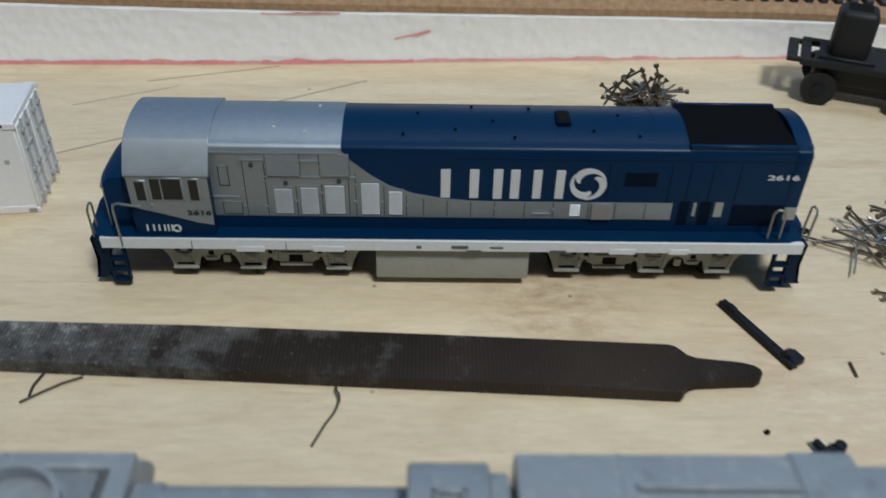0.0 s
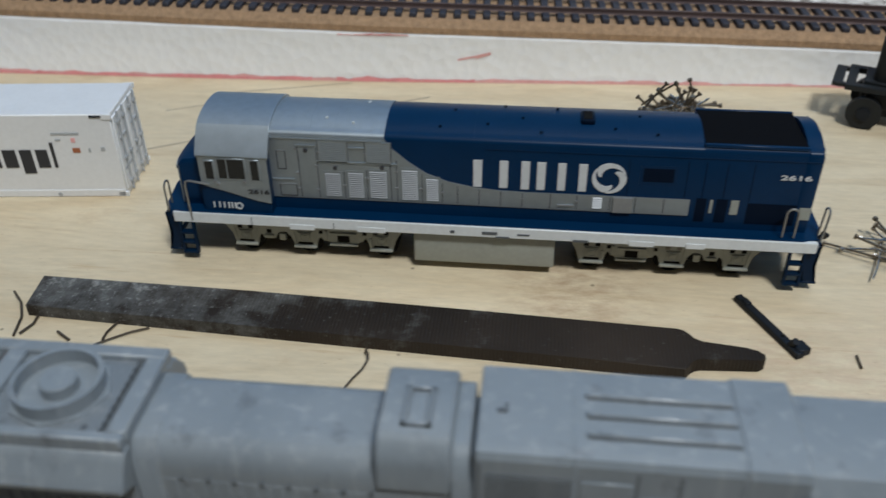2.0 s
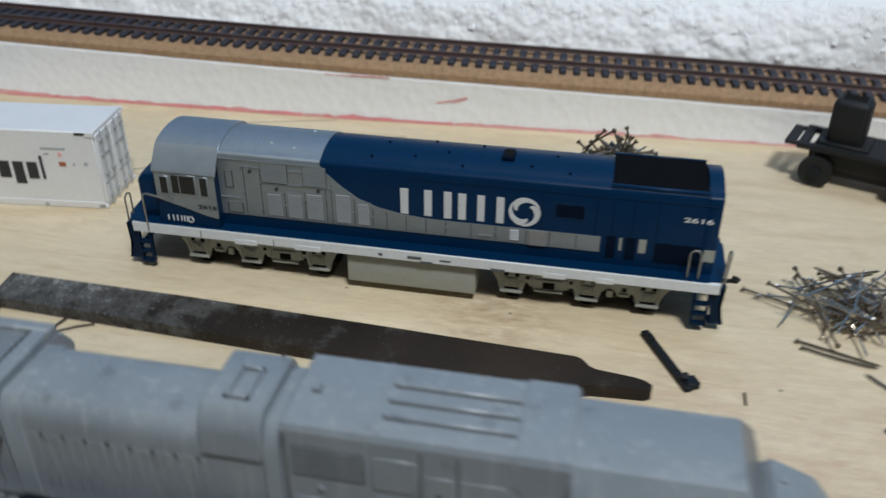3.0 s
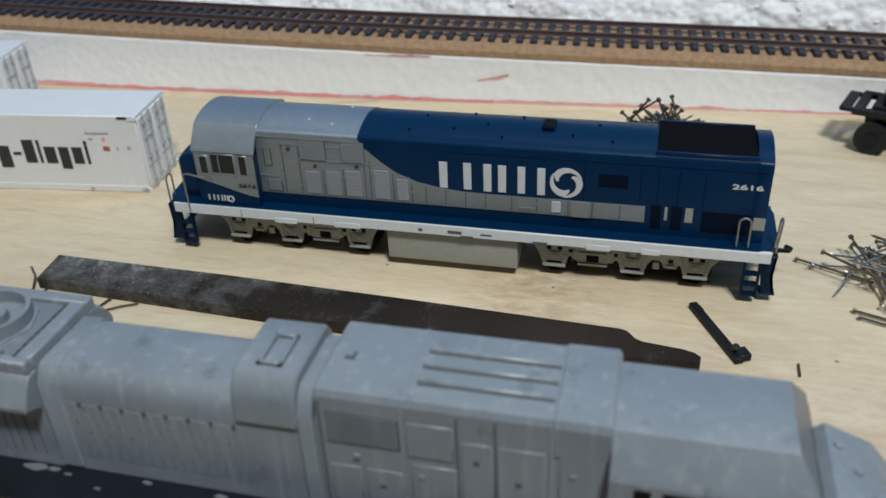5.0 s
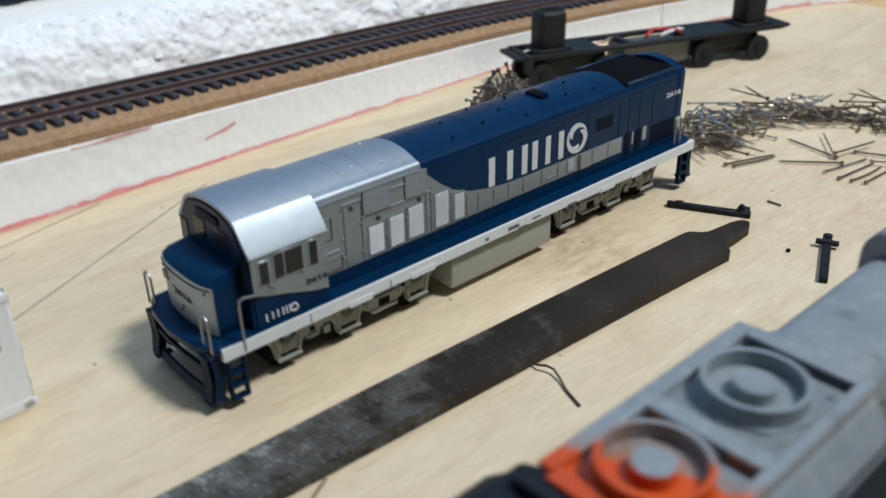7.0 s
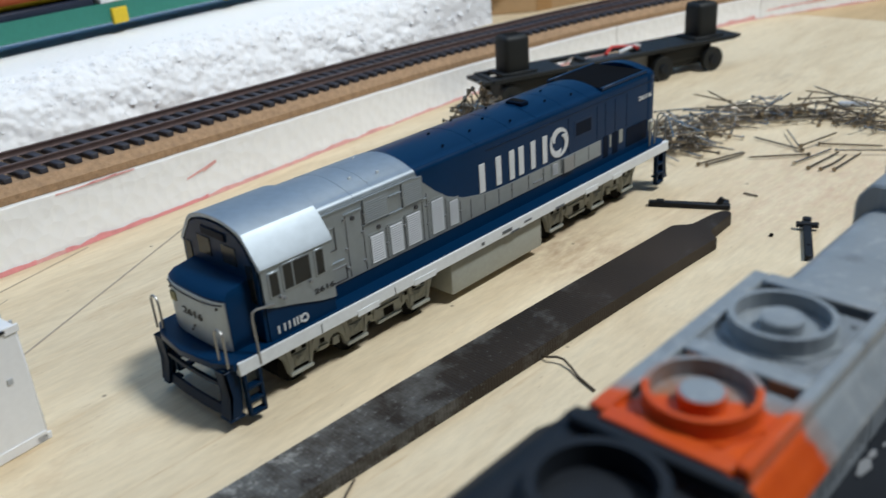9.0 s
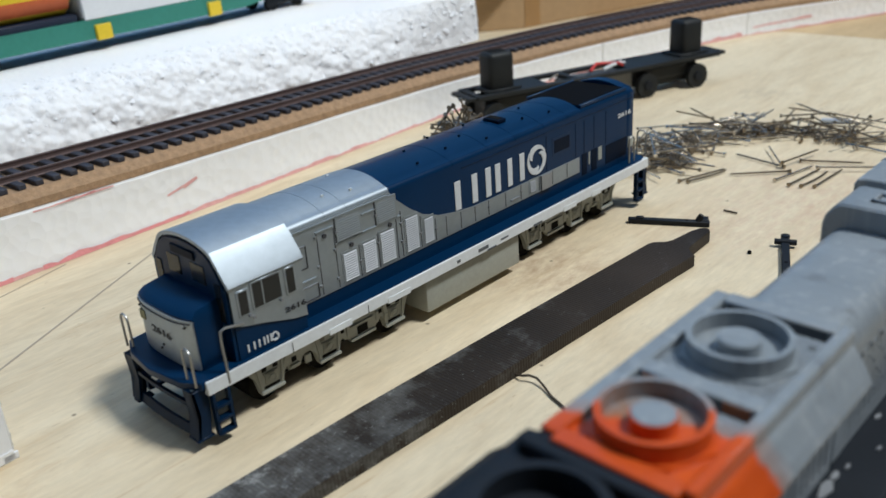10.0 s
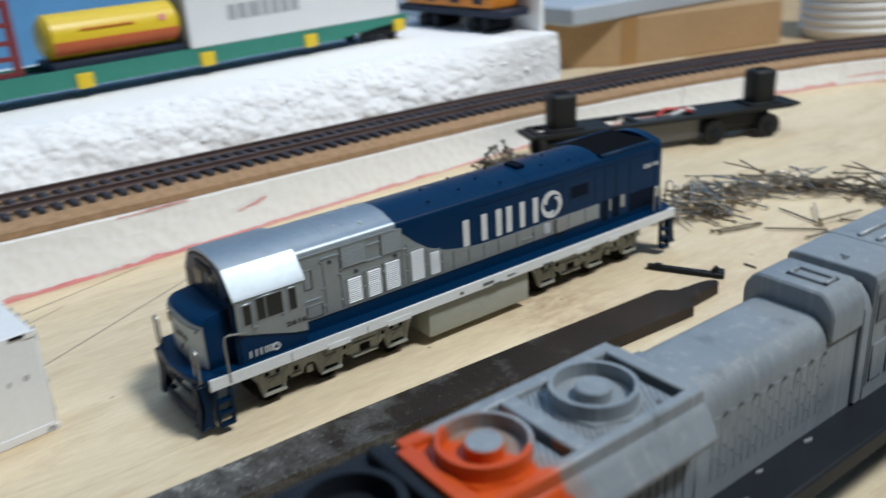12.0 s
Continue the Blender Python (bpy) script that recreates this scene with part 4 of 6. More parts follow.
YS = [YC - 0.135 * math.cos(math.pi * i / 12) for i in range(13)]
bm = B()
plan = [(-0.885, 0.052)] + [(bowed(y), y) for y in YS] + [(-0.885, 0.322)]
low_ring = [bm.verts.new((x, y, 0.2)) for x, y in plan]
mid_ring = [bm.verts.new((x, y, 0.350)) for x, y in plan]
top_ring = [bm.verts.new((x + (0.016 if x < -0.9 else 0.0), YC + (y - YC) * 0.94, 0.366 + (0.010 if x > -0.9 else 0.0))) for x, y in plan]
for p, q in ((low_ring, mid_ring), (mid_ring, top_ring)):
    for i in range(len(plan)):
        j = (i + 1) % len(plan)
        bm.faces.new((p[i], p[j], q[j], q[i]))
bm.faces.new(low_ring[::-1])
bm.faces.new(top_ring)
nose = part("nose", bm, BLUE, loco, "short navy nose with a silver face")
bm = B()
outer = [[bm.verts.new((bowed(y) - 0.004, y, z)) for y in YS[:]] for z in (0.204, 0.335, 0.345)]
inner = [[bm.verts.new((bowed(y) + 0.002, y, z)) for y in YS[:]] for z in (0.204, 0.345)]
for p, q in ((outer[0], outer[1]), (outer[1], outer[2]), (outer[2], inner[1]), (inner[1], inner[0]), (inner[0], outer[0])):
    for i in range(12):
        bm.faces.new((p[i], p[i + 1], q[i + 1], q[i]))
for i in (0, 12):
    bm.faces.new((outer[0][i], outer[1][i], outer[2][i], inner[1][i], inner[0][i]))
face = part("nose_face", bm, SILVER, nose, "silver nose plate")
bm = B(); tube(bm, [(bowed(y) - 0.005, y, 0.332 + 0.006 * ((y - YC) / 0.13) ** 2) for y in YS[1:-1]], 0.002)
part("seam", bm, SEAM, face)
bm = B(); box(bm, -0.9955, -0.985, 0.266, 0.292, 0.292, 0.318); part("badge", bm, mat("olive_badge", (0.27, 0.25, 0.11), 0.5), face, "small olive badge")
for y, z in ((0.075, 0.326), (0.298, 0.326), (0.187, 0.245), (0.2, 0.23)):
    bm = B(); rod(bm, (bowed(y) - 0.002, y, z), (bowed(y) - 0.008, y, z), 0.0035, 8); part("rivet", bm, SEAM, face)

# wire handrails
for x, ya, yb, z1 in ((-1.02, 0.012, 0.05, 0.295), (-1.02, 0.325, 0.362, 0.295), (1.085, 0.012, 0.05, 0.295), (1.085, 0.325, 0.362, 0.295)):
    pts = [(x, ya, 0.19)] + [(x, (ya + yb) / 2 - (yb - ya) / 2 * math.cos(a), z1 - 0.018 + 0.018 * math.sin(a)) for a in (i * math.pi / 8 for i in range(9))] + [(x, yb, 0.19)]
    if x > 0:
        pts = [(0.995 + (p[1] - ya) * 0.95, 0.018 if ya < 0.1 else 0.356, p[2] + 0.012) for p in pts]
    bm = B(); tube(bm, pts, 0.0037)
    part("handrail", bm, WIRE, loco, "bent steel wire handrail")
for y in (-0.004, 0.378):
    bm = B(); tube(bm, [(-0.935, y, 0.168), (-0.937, y, 0.30), (-0.934, y, 0.318), (-0.92, y, 0.322), (-0.86, y + (0.01 if y < 0 else -0.01), 0.305)], 0.0037)
    part("handrail", bm, WIRE, loco, "bent steel wire handrail")
bm = B(); tube(bm, [(1.09, 0.19, 0.10), (1.16, 0.19, 0.10), (1.185, 0.175, 0.11), (1.185, 0.155, 0.13), (1.165, 0.15, 0.14)], 0.008)
part("coupler", bm, BLACK, loco, "dark hooked coupler")
bm = B(); tube(bm, [(1.118, 0.02, 0.19), (1.124, 0.02, 0.290), (1.126, 0.03, 0.300), (1.126, 0.05, 0.300), (1.124, 0.06, 0.290), (1.118, 0.06, 0.19)], 0.0037, 6)
part("handrail", bm, WIRE, loco)

# pilots, ladders
for s, x in ((1, -1.0), (-1, 1.09)):
    for ya, yb, yc in ((0.014, 0.026, 0.058), (0.348, 0.360, 0.316)):
        bm = B()
        prism(bm, [(x - s * 0.038, 0.178), (x + s * 0.012, 0.178), (x + s * 0.006, 0.10), (x - s * 0.002, 0.036), (x - s * 0.042, 0.036), (x - s * 0.030, 0.10)], "y", ya, yb, 0.002)
        post = part("pilot_cheek", bm, PILOT_SHADE_BLUE, loco)
        bm = B(); prism(bm, [(x - s * 0.038, 0.178), (x - s * 0.028, 0.178), (x - s * 0.020, 0.10), (x - s * 0.034, 0.036), (x - s * 0.044, 0.036), (x - s * 0.030, 0.10)], "y", *sorted((ya, yc)), 0.002)
        part("pilot_post", bm, PILOT_SHADE_BLUE, loco)
        bm = B(); box(bm, *sorted((x - s * 0.046, x + s * 0.004)), *sorted((ya - 0.002, yc + 0.002)), 0.030, 0.038, 0.002)
        part("post_foot", bm, PILOT_SHADE_BLUE, loco)
    for y in (-0.002, 0.358):
        xa, xb = sorted((x + s * 0.014, x + s * 0.060))
        bm = B()
        for xx in (xa, xb):
            box(bm, xx - 0.004, xx + 0.004, y, y + 0.016, 0.030, 0.160)
        for z in (0.034, 0.074, 0.114):
            box(bm, xa, xb, y - 0.003, y + 0.019, z - 0.004, z + 0.004)
        part("ladder", bm, PILOT_SHADE_BLUE, loco, "navy cab ladder")
# bowed plough and bar between the front posts
for z0, z1, thick, lean, name, text in ((0.036, 0.062, 0.008, 0.008, "pilot_plate", "navy pilot plate at the front foot"), (0.120, 0.132, 0.010, 0.0, "pilot_bar", "")):
    bm = B()
    rows = []
    for i in range(13):
        y = 0.020 + 0.334 * i / 12
        bow = -1.026 - 0.010 * (1 - ((y - YC) / 0.167) ** 2)
        rows.append([bm.verts.new(p) for p in ((bow - lean, y, z0), (bow, y, z1), (bow + thick, y, z1), (bow - lean + thick, y, z0))])
    for p, q in zip(rows, rows[1:]):
        for i in range(4):
            bm.faces.new((p[i], q[i], q[(i + 1) % 4], p[(i + 1) % 4]))
    bm.faces.new(rows[0])
    bm.faces.new(rows[-1][::-1])
    part(name, bm, PILOT_SHADE_BLUE, loco, text)

# fuel tank and trucks
bm = B(); box(bm, -0.185, 0.285, 0.018, 0.356, 0.034, 0.165, 0.006, 2)
part("fuel_tank", bm, BEIGE, loco, "plain warm-grey fuel tank")


# darker copy of the truck plastic, for shade in recesses
RECESS_SHADE = mat("shaded_truck_plastic", (0.15, 0.145, 0.12), 0.6)


def truck(x0, s):
    """A three-axle truck: side frames with dark-painted holes, pedestals, axle boxes, brake gear and feet; s mirrors it
    along the track.
    """
    o = [(-0.31, 0.150), (-0.305, 0.120), (-0.278, 0.088), (-0.270, 0.044), (-0.192, 0.044), (-0.186, 0.076), (-0.174, 0.090), (-0.168, 0.070), (-0.126, 0.070), (-0.120, 0.090), (-0.108, 0.098), (-0.086, 0.098), (-0.070, 0.080), (-0.062, 0.044), (0.016, 0.044), (0.022, 0.076), (0.034, 0.086), (0.042, 0.070), (0.060, 0.072), (0.064, 0.055), (0.160, 0.055), (0.166, 0.072), (0.180, 0.072), (0.188, 0.090), (0.196, 0.080), (0.204, 0.044), (0.283, 0.044), (0.292, 0.082), (0.310, 0.108), (0.318, 0.150)]

    def drop(z):
        return 0.045 + (z - 0.044) * 1.07

    def span(a, b):
        return sorted((x0 + s * a, x0 + s * b))

    for y, d in ((0.060, -1), (0.314, 1)):
        bm = B(); prism(bm, [(x0 + s * a, drop(b)) for a, b in o], "y", y - 0.008, y + 0.008, 0.002)
        frame_ = part("truck_frame", bm, BEIGE, loco, "warm-grey truck side frame")
        yo = y + d * 0.008

        def plate(name, a, b, za, zb, proud, material=BEIGE, bevel=0.0015):
            bm = B(); box(bm, *span(a, b), *sorted((yo - d * 0.003, yo + d * proud)), drop(za), drop(zb), bevel)
            return part(name, bm, material, frame_)

        for k, a in enumerate((-0.231, -0.023, 0.243)):
            plate("foot", a - 0.040, a + 0.040, 0.042, 0.052, 0.008)
            # foot slots and pockets are flat plates painted as shade
            plate("foot_slot", a - 0.026, a + 0.026, 0.0535, 0.061, 0.0012, SHADE_BLACK, 0)
            for e in (-1, 1):
                bm = B(); prism(bm, [(x0 + s * (a + e * 0.030), drop(0.052)), (x0 + s * (a + e * 0.036), drop(0.052)), (x0 + s * (a + e * 0.046), drop(0.118)), (x0 + s * (a + e * 0.038), drop(0.118))], "y", *sorted((yo - d * 0.002, yo + d * 0.004)))
                part("horn_rib", bm, BEIGE, frame_)
                plate("spring_pocket", a + e * 0.019 - 0.008, a + e * 0.019 + 0.008, 0.104, 0.116, 0.0012, RECESS_SHADE if k % 2 else SHADE_BLACK, 0)
                plate("bolt", a + e * 0.022 - 0.003, a + e * 0.022 + 0.003, 0.094, 0.100, 0.004)
            plate("axle_box", a - 0.020, a + 0.020, 0.064, 0.100, 0.005, BEIGE, 0.003)
            bm = B()
            c = [(x0 + a * s + 0.015 * math.cos(t), yo + d * 0.005, drop(0.082) + 0.015 * math.sin(t)) for t in (i * math.tau / 16 for i in range(17))]
            tube(bm, c, 0.0022, 5)
            part("axle_ring", bm, BEIGE, frame_)
            bm = B(); rod(bm, (x0 + a * s, yo, drop(0.082)), (x0 + a * s, yo + d * 0.008, drop(0.082)), 0.009, 12)
            part("axle_cap", bm, BEIGE, frame_)
            plate("equaliser", a - 0.030, a + 0.030, 0.1185, 0.1235, 0.005)
        # holes are thin plates with their inner shade painted on
        for a, b, w, h in ((-0.150, 0.128, 0.006, 0.006), (-0.098, 0.124, 0.011, 0.006), (-0.060, 0.130, 0.006, 0.006), (0.112, 0.080, 0.021, 0.012), (0.095, 0.124, 0.010, 0.006), (0.168, 0.126, 0.006, 0.006), (0.045, 0.132, 0.014, 0.004), (-0.286, 0.126, 0.006, 0.005), (0.297, 0.122, 0.005, 0.006)):
            plate("frame_hole", a - w, a + w, b - h, b + h, 0.0012, SHADE_BLACK, 0)
        plate("brake_hanger", 0.062, 0.162, 0.055, 0.064, 0.006)
        plate("brake_rod", 0.066, 0.158, 0.098, 0.104, 0.005)
        plate("bracket", -0.164, -0.132, 0.072, 0.084, 0.006)
        plate("frame_hole", -0.156, -0.140, 0.090, 0.104, 0.0012, SHADE_BLACK, 0)
        plate("frame_hole", 0.180, 0.194, 0.098, 0.110, 0.0012, SHADE_BLACK, 0)
        plate("frame_hole", 0.028, 0.040, 0.096, 0.108, 0.0012, SHADE_BLACK, 0)
        plate("brake_shoe", -0.112, -0.090, 0.066, 0.092, 0.005)
        plate("brake_shoe", 0.200, 0.212, 0.060, 0.090, 0.006)
        plate("bracket", 0.048, 0.058, 0.074, 0.11, 0.005)
        plate("bracket", 0.168, 0.178, 0.080, 0.11, 0.005)
        bm = B(); rod(bm, (x0 + s * -0.20, yo + d * 0.002, drop(0.060)), (x0 + s * -0.178, yo + d * 0.002, drop(0.118)), 0.003, 6)
        part("strut", bm, BEIGE, frame_)
    for a in (-0.231, -0.023, 0.243):
        bm = B(); rod(bm, (x0 + a * s, 0.090, 0.055), (x0 + a * s, 0.284, 0.055), 0.055, 18)
        part("wheelset", bm, SHADE_BLACK, loco)
    # block added and painted near-black for the shade under the truck
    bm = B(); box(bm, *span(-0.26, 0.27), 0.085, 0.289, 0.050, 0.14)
    part("truck_core", bm, SHADE_BLACK, loco, "solid block painted as the shade under the truck")


truck(-0.546, 1)
truck(0.652, -1)
letters("road_number", "2616", 0.0025, DECAL, hood, Matrix.Translation((Vector((1.008, 0.0515, 0.390)) - BASE[hood.name]) * U) @ pose(0, 0, 0, 90, 0, 0) @ Matrix.Diagonal((1.62, 0.82, 1, 1)), "white road number")
letters("road_number", "2616", 0.0021, DECAL_DARK, cab, Matrix.Translation((Vector((-0.692, 0.005, 0.278)) - BASE[cab.name]) * U) @ pose(0, 0, 0, 90, 0, 0) @ Matrix.Diagonal((1.45, 0.85, 1, 1)), "dark road number")
letters("road_number", "2616", 0.0026, SEAM, face, Matrix.Translation((Vector((-0.9975, 0.187, 0.272)) - BASE[face.name]) * U) @ pose(0, 0, 0, 90, 0, -90) @ Matrix.Diagonal((1.6, 0.9, 1, 1)), "faint road number")


# ---- flat steel file ----
tool = thing("steel_file", (-0.35, -0.33, 0.0), "blackened flat steel file with scuffed tip lying on plywood", "file")
bm = B()
blade = [(-1.402, -0.197), (-0.689, -0.216), (0.0, -0.246), (0.66, -0.276), (0.680, -0.283), (0.692, -0.300), (0.704, -0.322), (0.728, -0.335), (0.849, -0.348), (0.884, -0.356), (0.902, -0.372), (0.901, -0.390), (0.882, -0.403), (0.72, -0.411), (0.700, -0.414), (0.686, -0.424), (0.676, -0.446), (0.664, -0.459), (0.361, -0.440), (-0.162, -0.414), (-0.75, -0.384), (-1.385, -0.354)]
prism(bm, blade, "z", 0.0, 0.046, 0.003)
part("blade", bm, STEEL, tool)

# ---- small dark plastic bars ----


def coupler_bar(p, q, cross, label):
    p, q = Vector(p), Vector(q)
    d = (q - p).normalized()
    s = Vector((-d.y, d.x, 0))
    L = (q - p).length
    ob = thing("plastic_coupler_bar", p.lerp(q, 0.5), label, "coupler")
    m = Matrix.Translation(p) @ Matrix((d, s, Vector((0, 0, 1)))).transposed().to_4x4()
    bm = B(); box(bm, 0, L, -0.014, 0.014, 0.0, 0.022, 0.003); part("shank", bm, BLACK, ob, turn=m)
    if cross:
        bm = B(); rod(bm, (0.05, -0.038, 0.020), (0.05, 0.038, 0.020), 0.011, 10); part("cross_pin", bm, BLACK, ob, turn=m)
        bm = B(); rod(bm, (0.0, 0, 0), (0.0, 0, 0.026), 0.016, 12); part("end_boss", bm, BLACK, ob, turn=m)
    else:
        bm = B(); rod(bm, (L - 0.045, 0, 0.02), (L - 0.03, 0.0, 0.045), 0.012, 8); part("pin", bm, BLACK, ob, turn=m)
        bm = B(); box(bm, L - 0.05, L - 0.005, -0.002, 0.042, 0.0, 0.026, 0.003); part("lug", bm, BLACK, ob, turn=m)
        bm = B(); box(bm, 0.03, 0.06, -0.010, 0.010, 0.020, 0.029, 0.002); part("catch", bm, BLACK, ob, turn=m)
    bm = B(); rod(bm, (L * 0.72, 0, 0.016), (L * 0.72, 0, 0.0232), 0.006, 10); part("hole", bm, SHADE_BLACK, ob, turn=m)
    return ob


coupler_bar((0.880, -0.055, 0), (1.018, -0.332, 0), False, "small black plastic coupler bar lying on plywood")
coupler_bar((1.04, -0.62, 0), (0.75, -0.75, 0), True, "small black plastic coupler with a cross pin on plywood")

# ---- white containers on the table ----


def container(corner, angle, label, length=1.64, width=0.287, height=0.35, text=True):
    """A shipping container; corner is the near lower corner at its door end, and the box runs back from there."""
    ob = thing("model_container", corner, label, "container", "white model containers")
    m = Matrix.Translation(corner) @ Matrix.Rotation(radians(angle), 4, "Z")
    bm = B(); box(bm, -length, 0, 0, width, 0.0, height, 0.004, 1); part("body", bm, WHITE_BOX, ob, turn=m)
    bm = B(); box(bm, -length + 0.004, -0.004, -0.004, 0.0, 0.002, 0.03, 0.001); part("bottom_rail", bm, WHITE_BOX, ob, turn=m)
    for y0, y1 in ((0.012, 0.140), (0.147, 0.275)):
        bm = B(); box(bm, -0.002, 0.006, y0, y1, 0.025, height - 0.02, 0.002); door = part("door", bm, WHITE_BOX, ob, turn=m)
        for y in (y0 + 0.035, y1 - 0.035):
            bm = B(); rod(bm, (0.011, y, 0.012), (0.011, y, height - 0.010), 0.0045, 6); part("locking_bar", bm, DOOR_LINE, door, turn=m)
            for z in (0.05, 0.15, 0.30):
                bm = B(); box(bm, 0.005, 0.016, y - 0.010, y + 0.010, z - 0.006, z + 0.006); part("bracket", bm, DOOR_LINE, door, turn=m)
        bm = B(); box(bm, 0.006, 0.0105, y0 + 0.02, y1 - 0.02, 0.23, 0.238); part("handle", bm, DOOR_LINE, door, turn=m)
        bm = B(); box(bm, 0.005, 0.0075, y0 + 0.01, y1 - 0.01, 0.105, 0.111); part("hinge_line", bm, DOOR_LINE, door, turn=m)
    for y in (0.0, width):
        for z in (0.0, height - 0.022):
            bm = B(); box(bm, -0.035, 0.007, y - 0.004, y + 0.004, z, z + 0.022, 0.002); part("corner_casting", bm, WHITE_BOX, ob, turn=m)
    bm = B(); box(bm, -0.075, -0.03, -0.0045, 0.0, height - 0.012, height - 0.004); part("vent_slot", bm, BLACK, ob, turn=m)
    if text:
        # lettering of the owner kept as plain dark bars
        x = -0.240
        for w, h, z in ((0.012, 0.105, 0.13), (0.045, 0.075, 0.13), (0.045, 0.10, 0.105), (0.05, 0.075, 0.13), (0.012, 0.105, 0.13), (0.05, 0.105, 0.13), (0.035, 0.012, 0.165), (0.055, 0.1, 0.105), (0.05, 0.075, 0.13), (0.055, 0.1, 0.105), (0.05, 0.075, 0.13), (0.06, 0.105, 0.13)):
            bm = B(); box(bm, x - w, x, -0.003, 0.001, z, z + h); part("lettering_bar", bm, DECAL_DARK, ob, "dark lettering bar", turn=m)
            x -= w + 0.016
        for x0, x1, z0, z1, mt in ((-0.235, -0.13, 0.268, 0.276, DOOR_LINE), (-0.225, -0.205, 0.243, 0.250, DOOR_LINE), (-0.165, -0.15, 0.236, 0.254, RED_FAINT), (-0.168, -0.14, 0.193, 0.212, RUST_FLECK), (-0.108, -0.10, 0.195, 0.21, DOOR_LINE), (-0.06, -0.045, 0.20, 0.215, DOOR_LINE)):
            bm = B(); box(bm, x0, x1, -0.0025, 0.001, z0, z1); part("label_mark", bm, mt, ob, turn=m)
        bm = B(); rod(bm, (-0.262, -0.006, 0.012), (-0.262, 0, 0.012), 0.009, 8); part("lifting_point", bm, DOOR_LINE, ob, turn=m)
    return ob


container((-1.365, 0.395, 0), 6, "white model shipping container with dark lettering bars beside the locomotive")
container((-2.45, 0.955, 0), 8, "white model shipping container standing near the foam strip", text=False)

# ---- grey printed locomotive in the foreground ----
GY = -1.245
grey = thing("grey_model_locomotive", (0.0, GY, 0.0), "unfinished grey printed model locomotive with orange-painted fan", "model locomotive")


def section(pts):
    """A hood cross-section from half-widths and heights, near side first."""
    return [(GY - a, z) for a, z in pts] + [(GY + a, z) for a, z in pts[::-1]]


LOW = [(0.108, 0.285)] + [(0.048 + 0.060 * math.cos(k * math.pi / 14) ** 0.8, 0.505 + 0.066 * math.sin(k * math.pi / 14) ** 0.9) for k in range(7)] + [(0.044, 0.571)]
MAIN = [(0.116, 0.285), (0.116, 0.609), (0.109, 0.622), (0.090, 0.626)]
FAN = [(0.112, 0.285), (0.112, 0.490), (0.160, 0.500), (0.163, 0.512), (0.150, 0.530), (0.134, 0.556), (0.126, 0.574), (0.122, 0.576)]


def grow(sec, d):
    return [(a + d, z + (d if z > 0.45 else 0)) for a, z in sec]


bm = B(); prism(bm, section(LOW), "x", -0.50, 0.14)
low_hood = part("low_hood", bm, GREY, grey, "low grey hood", smooth=32)
fan_far = [(0.122, 0.576), (0.140, 0.574), (0.152, 0.560), (0.168, 0.532), (0.180, 0.512), (0.176, 0.498), (0.112, 0.488), (0.112, 0.285)]
bm = B(); prism(bm, [(GY - a, z) for a, z in FAN] + [(GY + a, z) for a, z in fan_far], "x", -1.36, -0.512, 0.006)
fan_hood = part("fan_hood", bm, GREY_ORANGE, grey, "flared grey hood end that carries the fans")
bm = B(); prism(bm, section([(0.112, 0.30), (0.112, 0.53), (0.09, 0.566), (0.08, 0.572)]), "x", -0.512, -0.462, 0.004)
part("hood_rib", bm, GREY, grey)
# raised frame round two sunken fan panels
for y0, y1 in ((-1.369, -1.345), (-1.145, -1.112)):
    bm = B(); box(bm, -1.06, -0.514, y0, y1, 0.570, 0.605, 0.004); part("panel_rim", bm, GREY_ORANGE, fan_hood)
for x, w in ((-0.820, 0.020), (-0.531, 0.019), (-1.06, 0.018)):
    bm = B(); box(bm, x - w, x + w, -1.347, -1.143, 0.570, 0.606, 0.003); part("panel_rim", bm, GREY_ORANGE, fan_hood)
for x0, x1 in ((-0.80, -0.55), (-1.042, -0.84)):
    bm = B(); box(bm, x0, x1 - 0.020, -1.345, -1.145, 0.574, 0.5930); part("panel_floor", bm, GREY_HATCH, fan_hood, "finely hatched sunken panel")
    # slot floor coloured dark for the shade down in it
    bm = B(); box(bm, x1 - 0.020, x1, -1.345, -1.145, 0.574, 0.5775); part("slot_floor", bm, GREY_DARK, fan_hood, "slot along the panel's edge, its shade painted dark")
# recess end walls turned from the light, their shade painted on
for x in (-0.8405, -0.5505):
    bm = B(); box(bm, x - 0.0008, x + 0.0008, -1.335, -1.155, 0.580, 0.6030); slot = part("recess_wall", bm, GREY_DARK, fan_hood, "recess wall with its shade painted dark")
    if x < -0.8:
        for y0, y1 in ((-1.337, -1.292), (-1.200, -1.153)):
            bm = B(); box(bm, x - 0.0016, x - 0.0006, y0, y1, 0.582, 0.6025); part("rust_stain", bm, RUST_FLECK, fan_hood, "rusty brown paint stain")
for x, y in ((-0.80, -1.175), (-0.60, -1.33)):
    bm = B(); rod(bm, (x, y, 0.574), (x, y, 0.5945), 0.007, 10); part("screw_hole", bm, GREY_DARK, fan_hood)
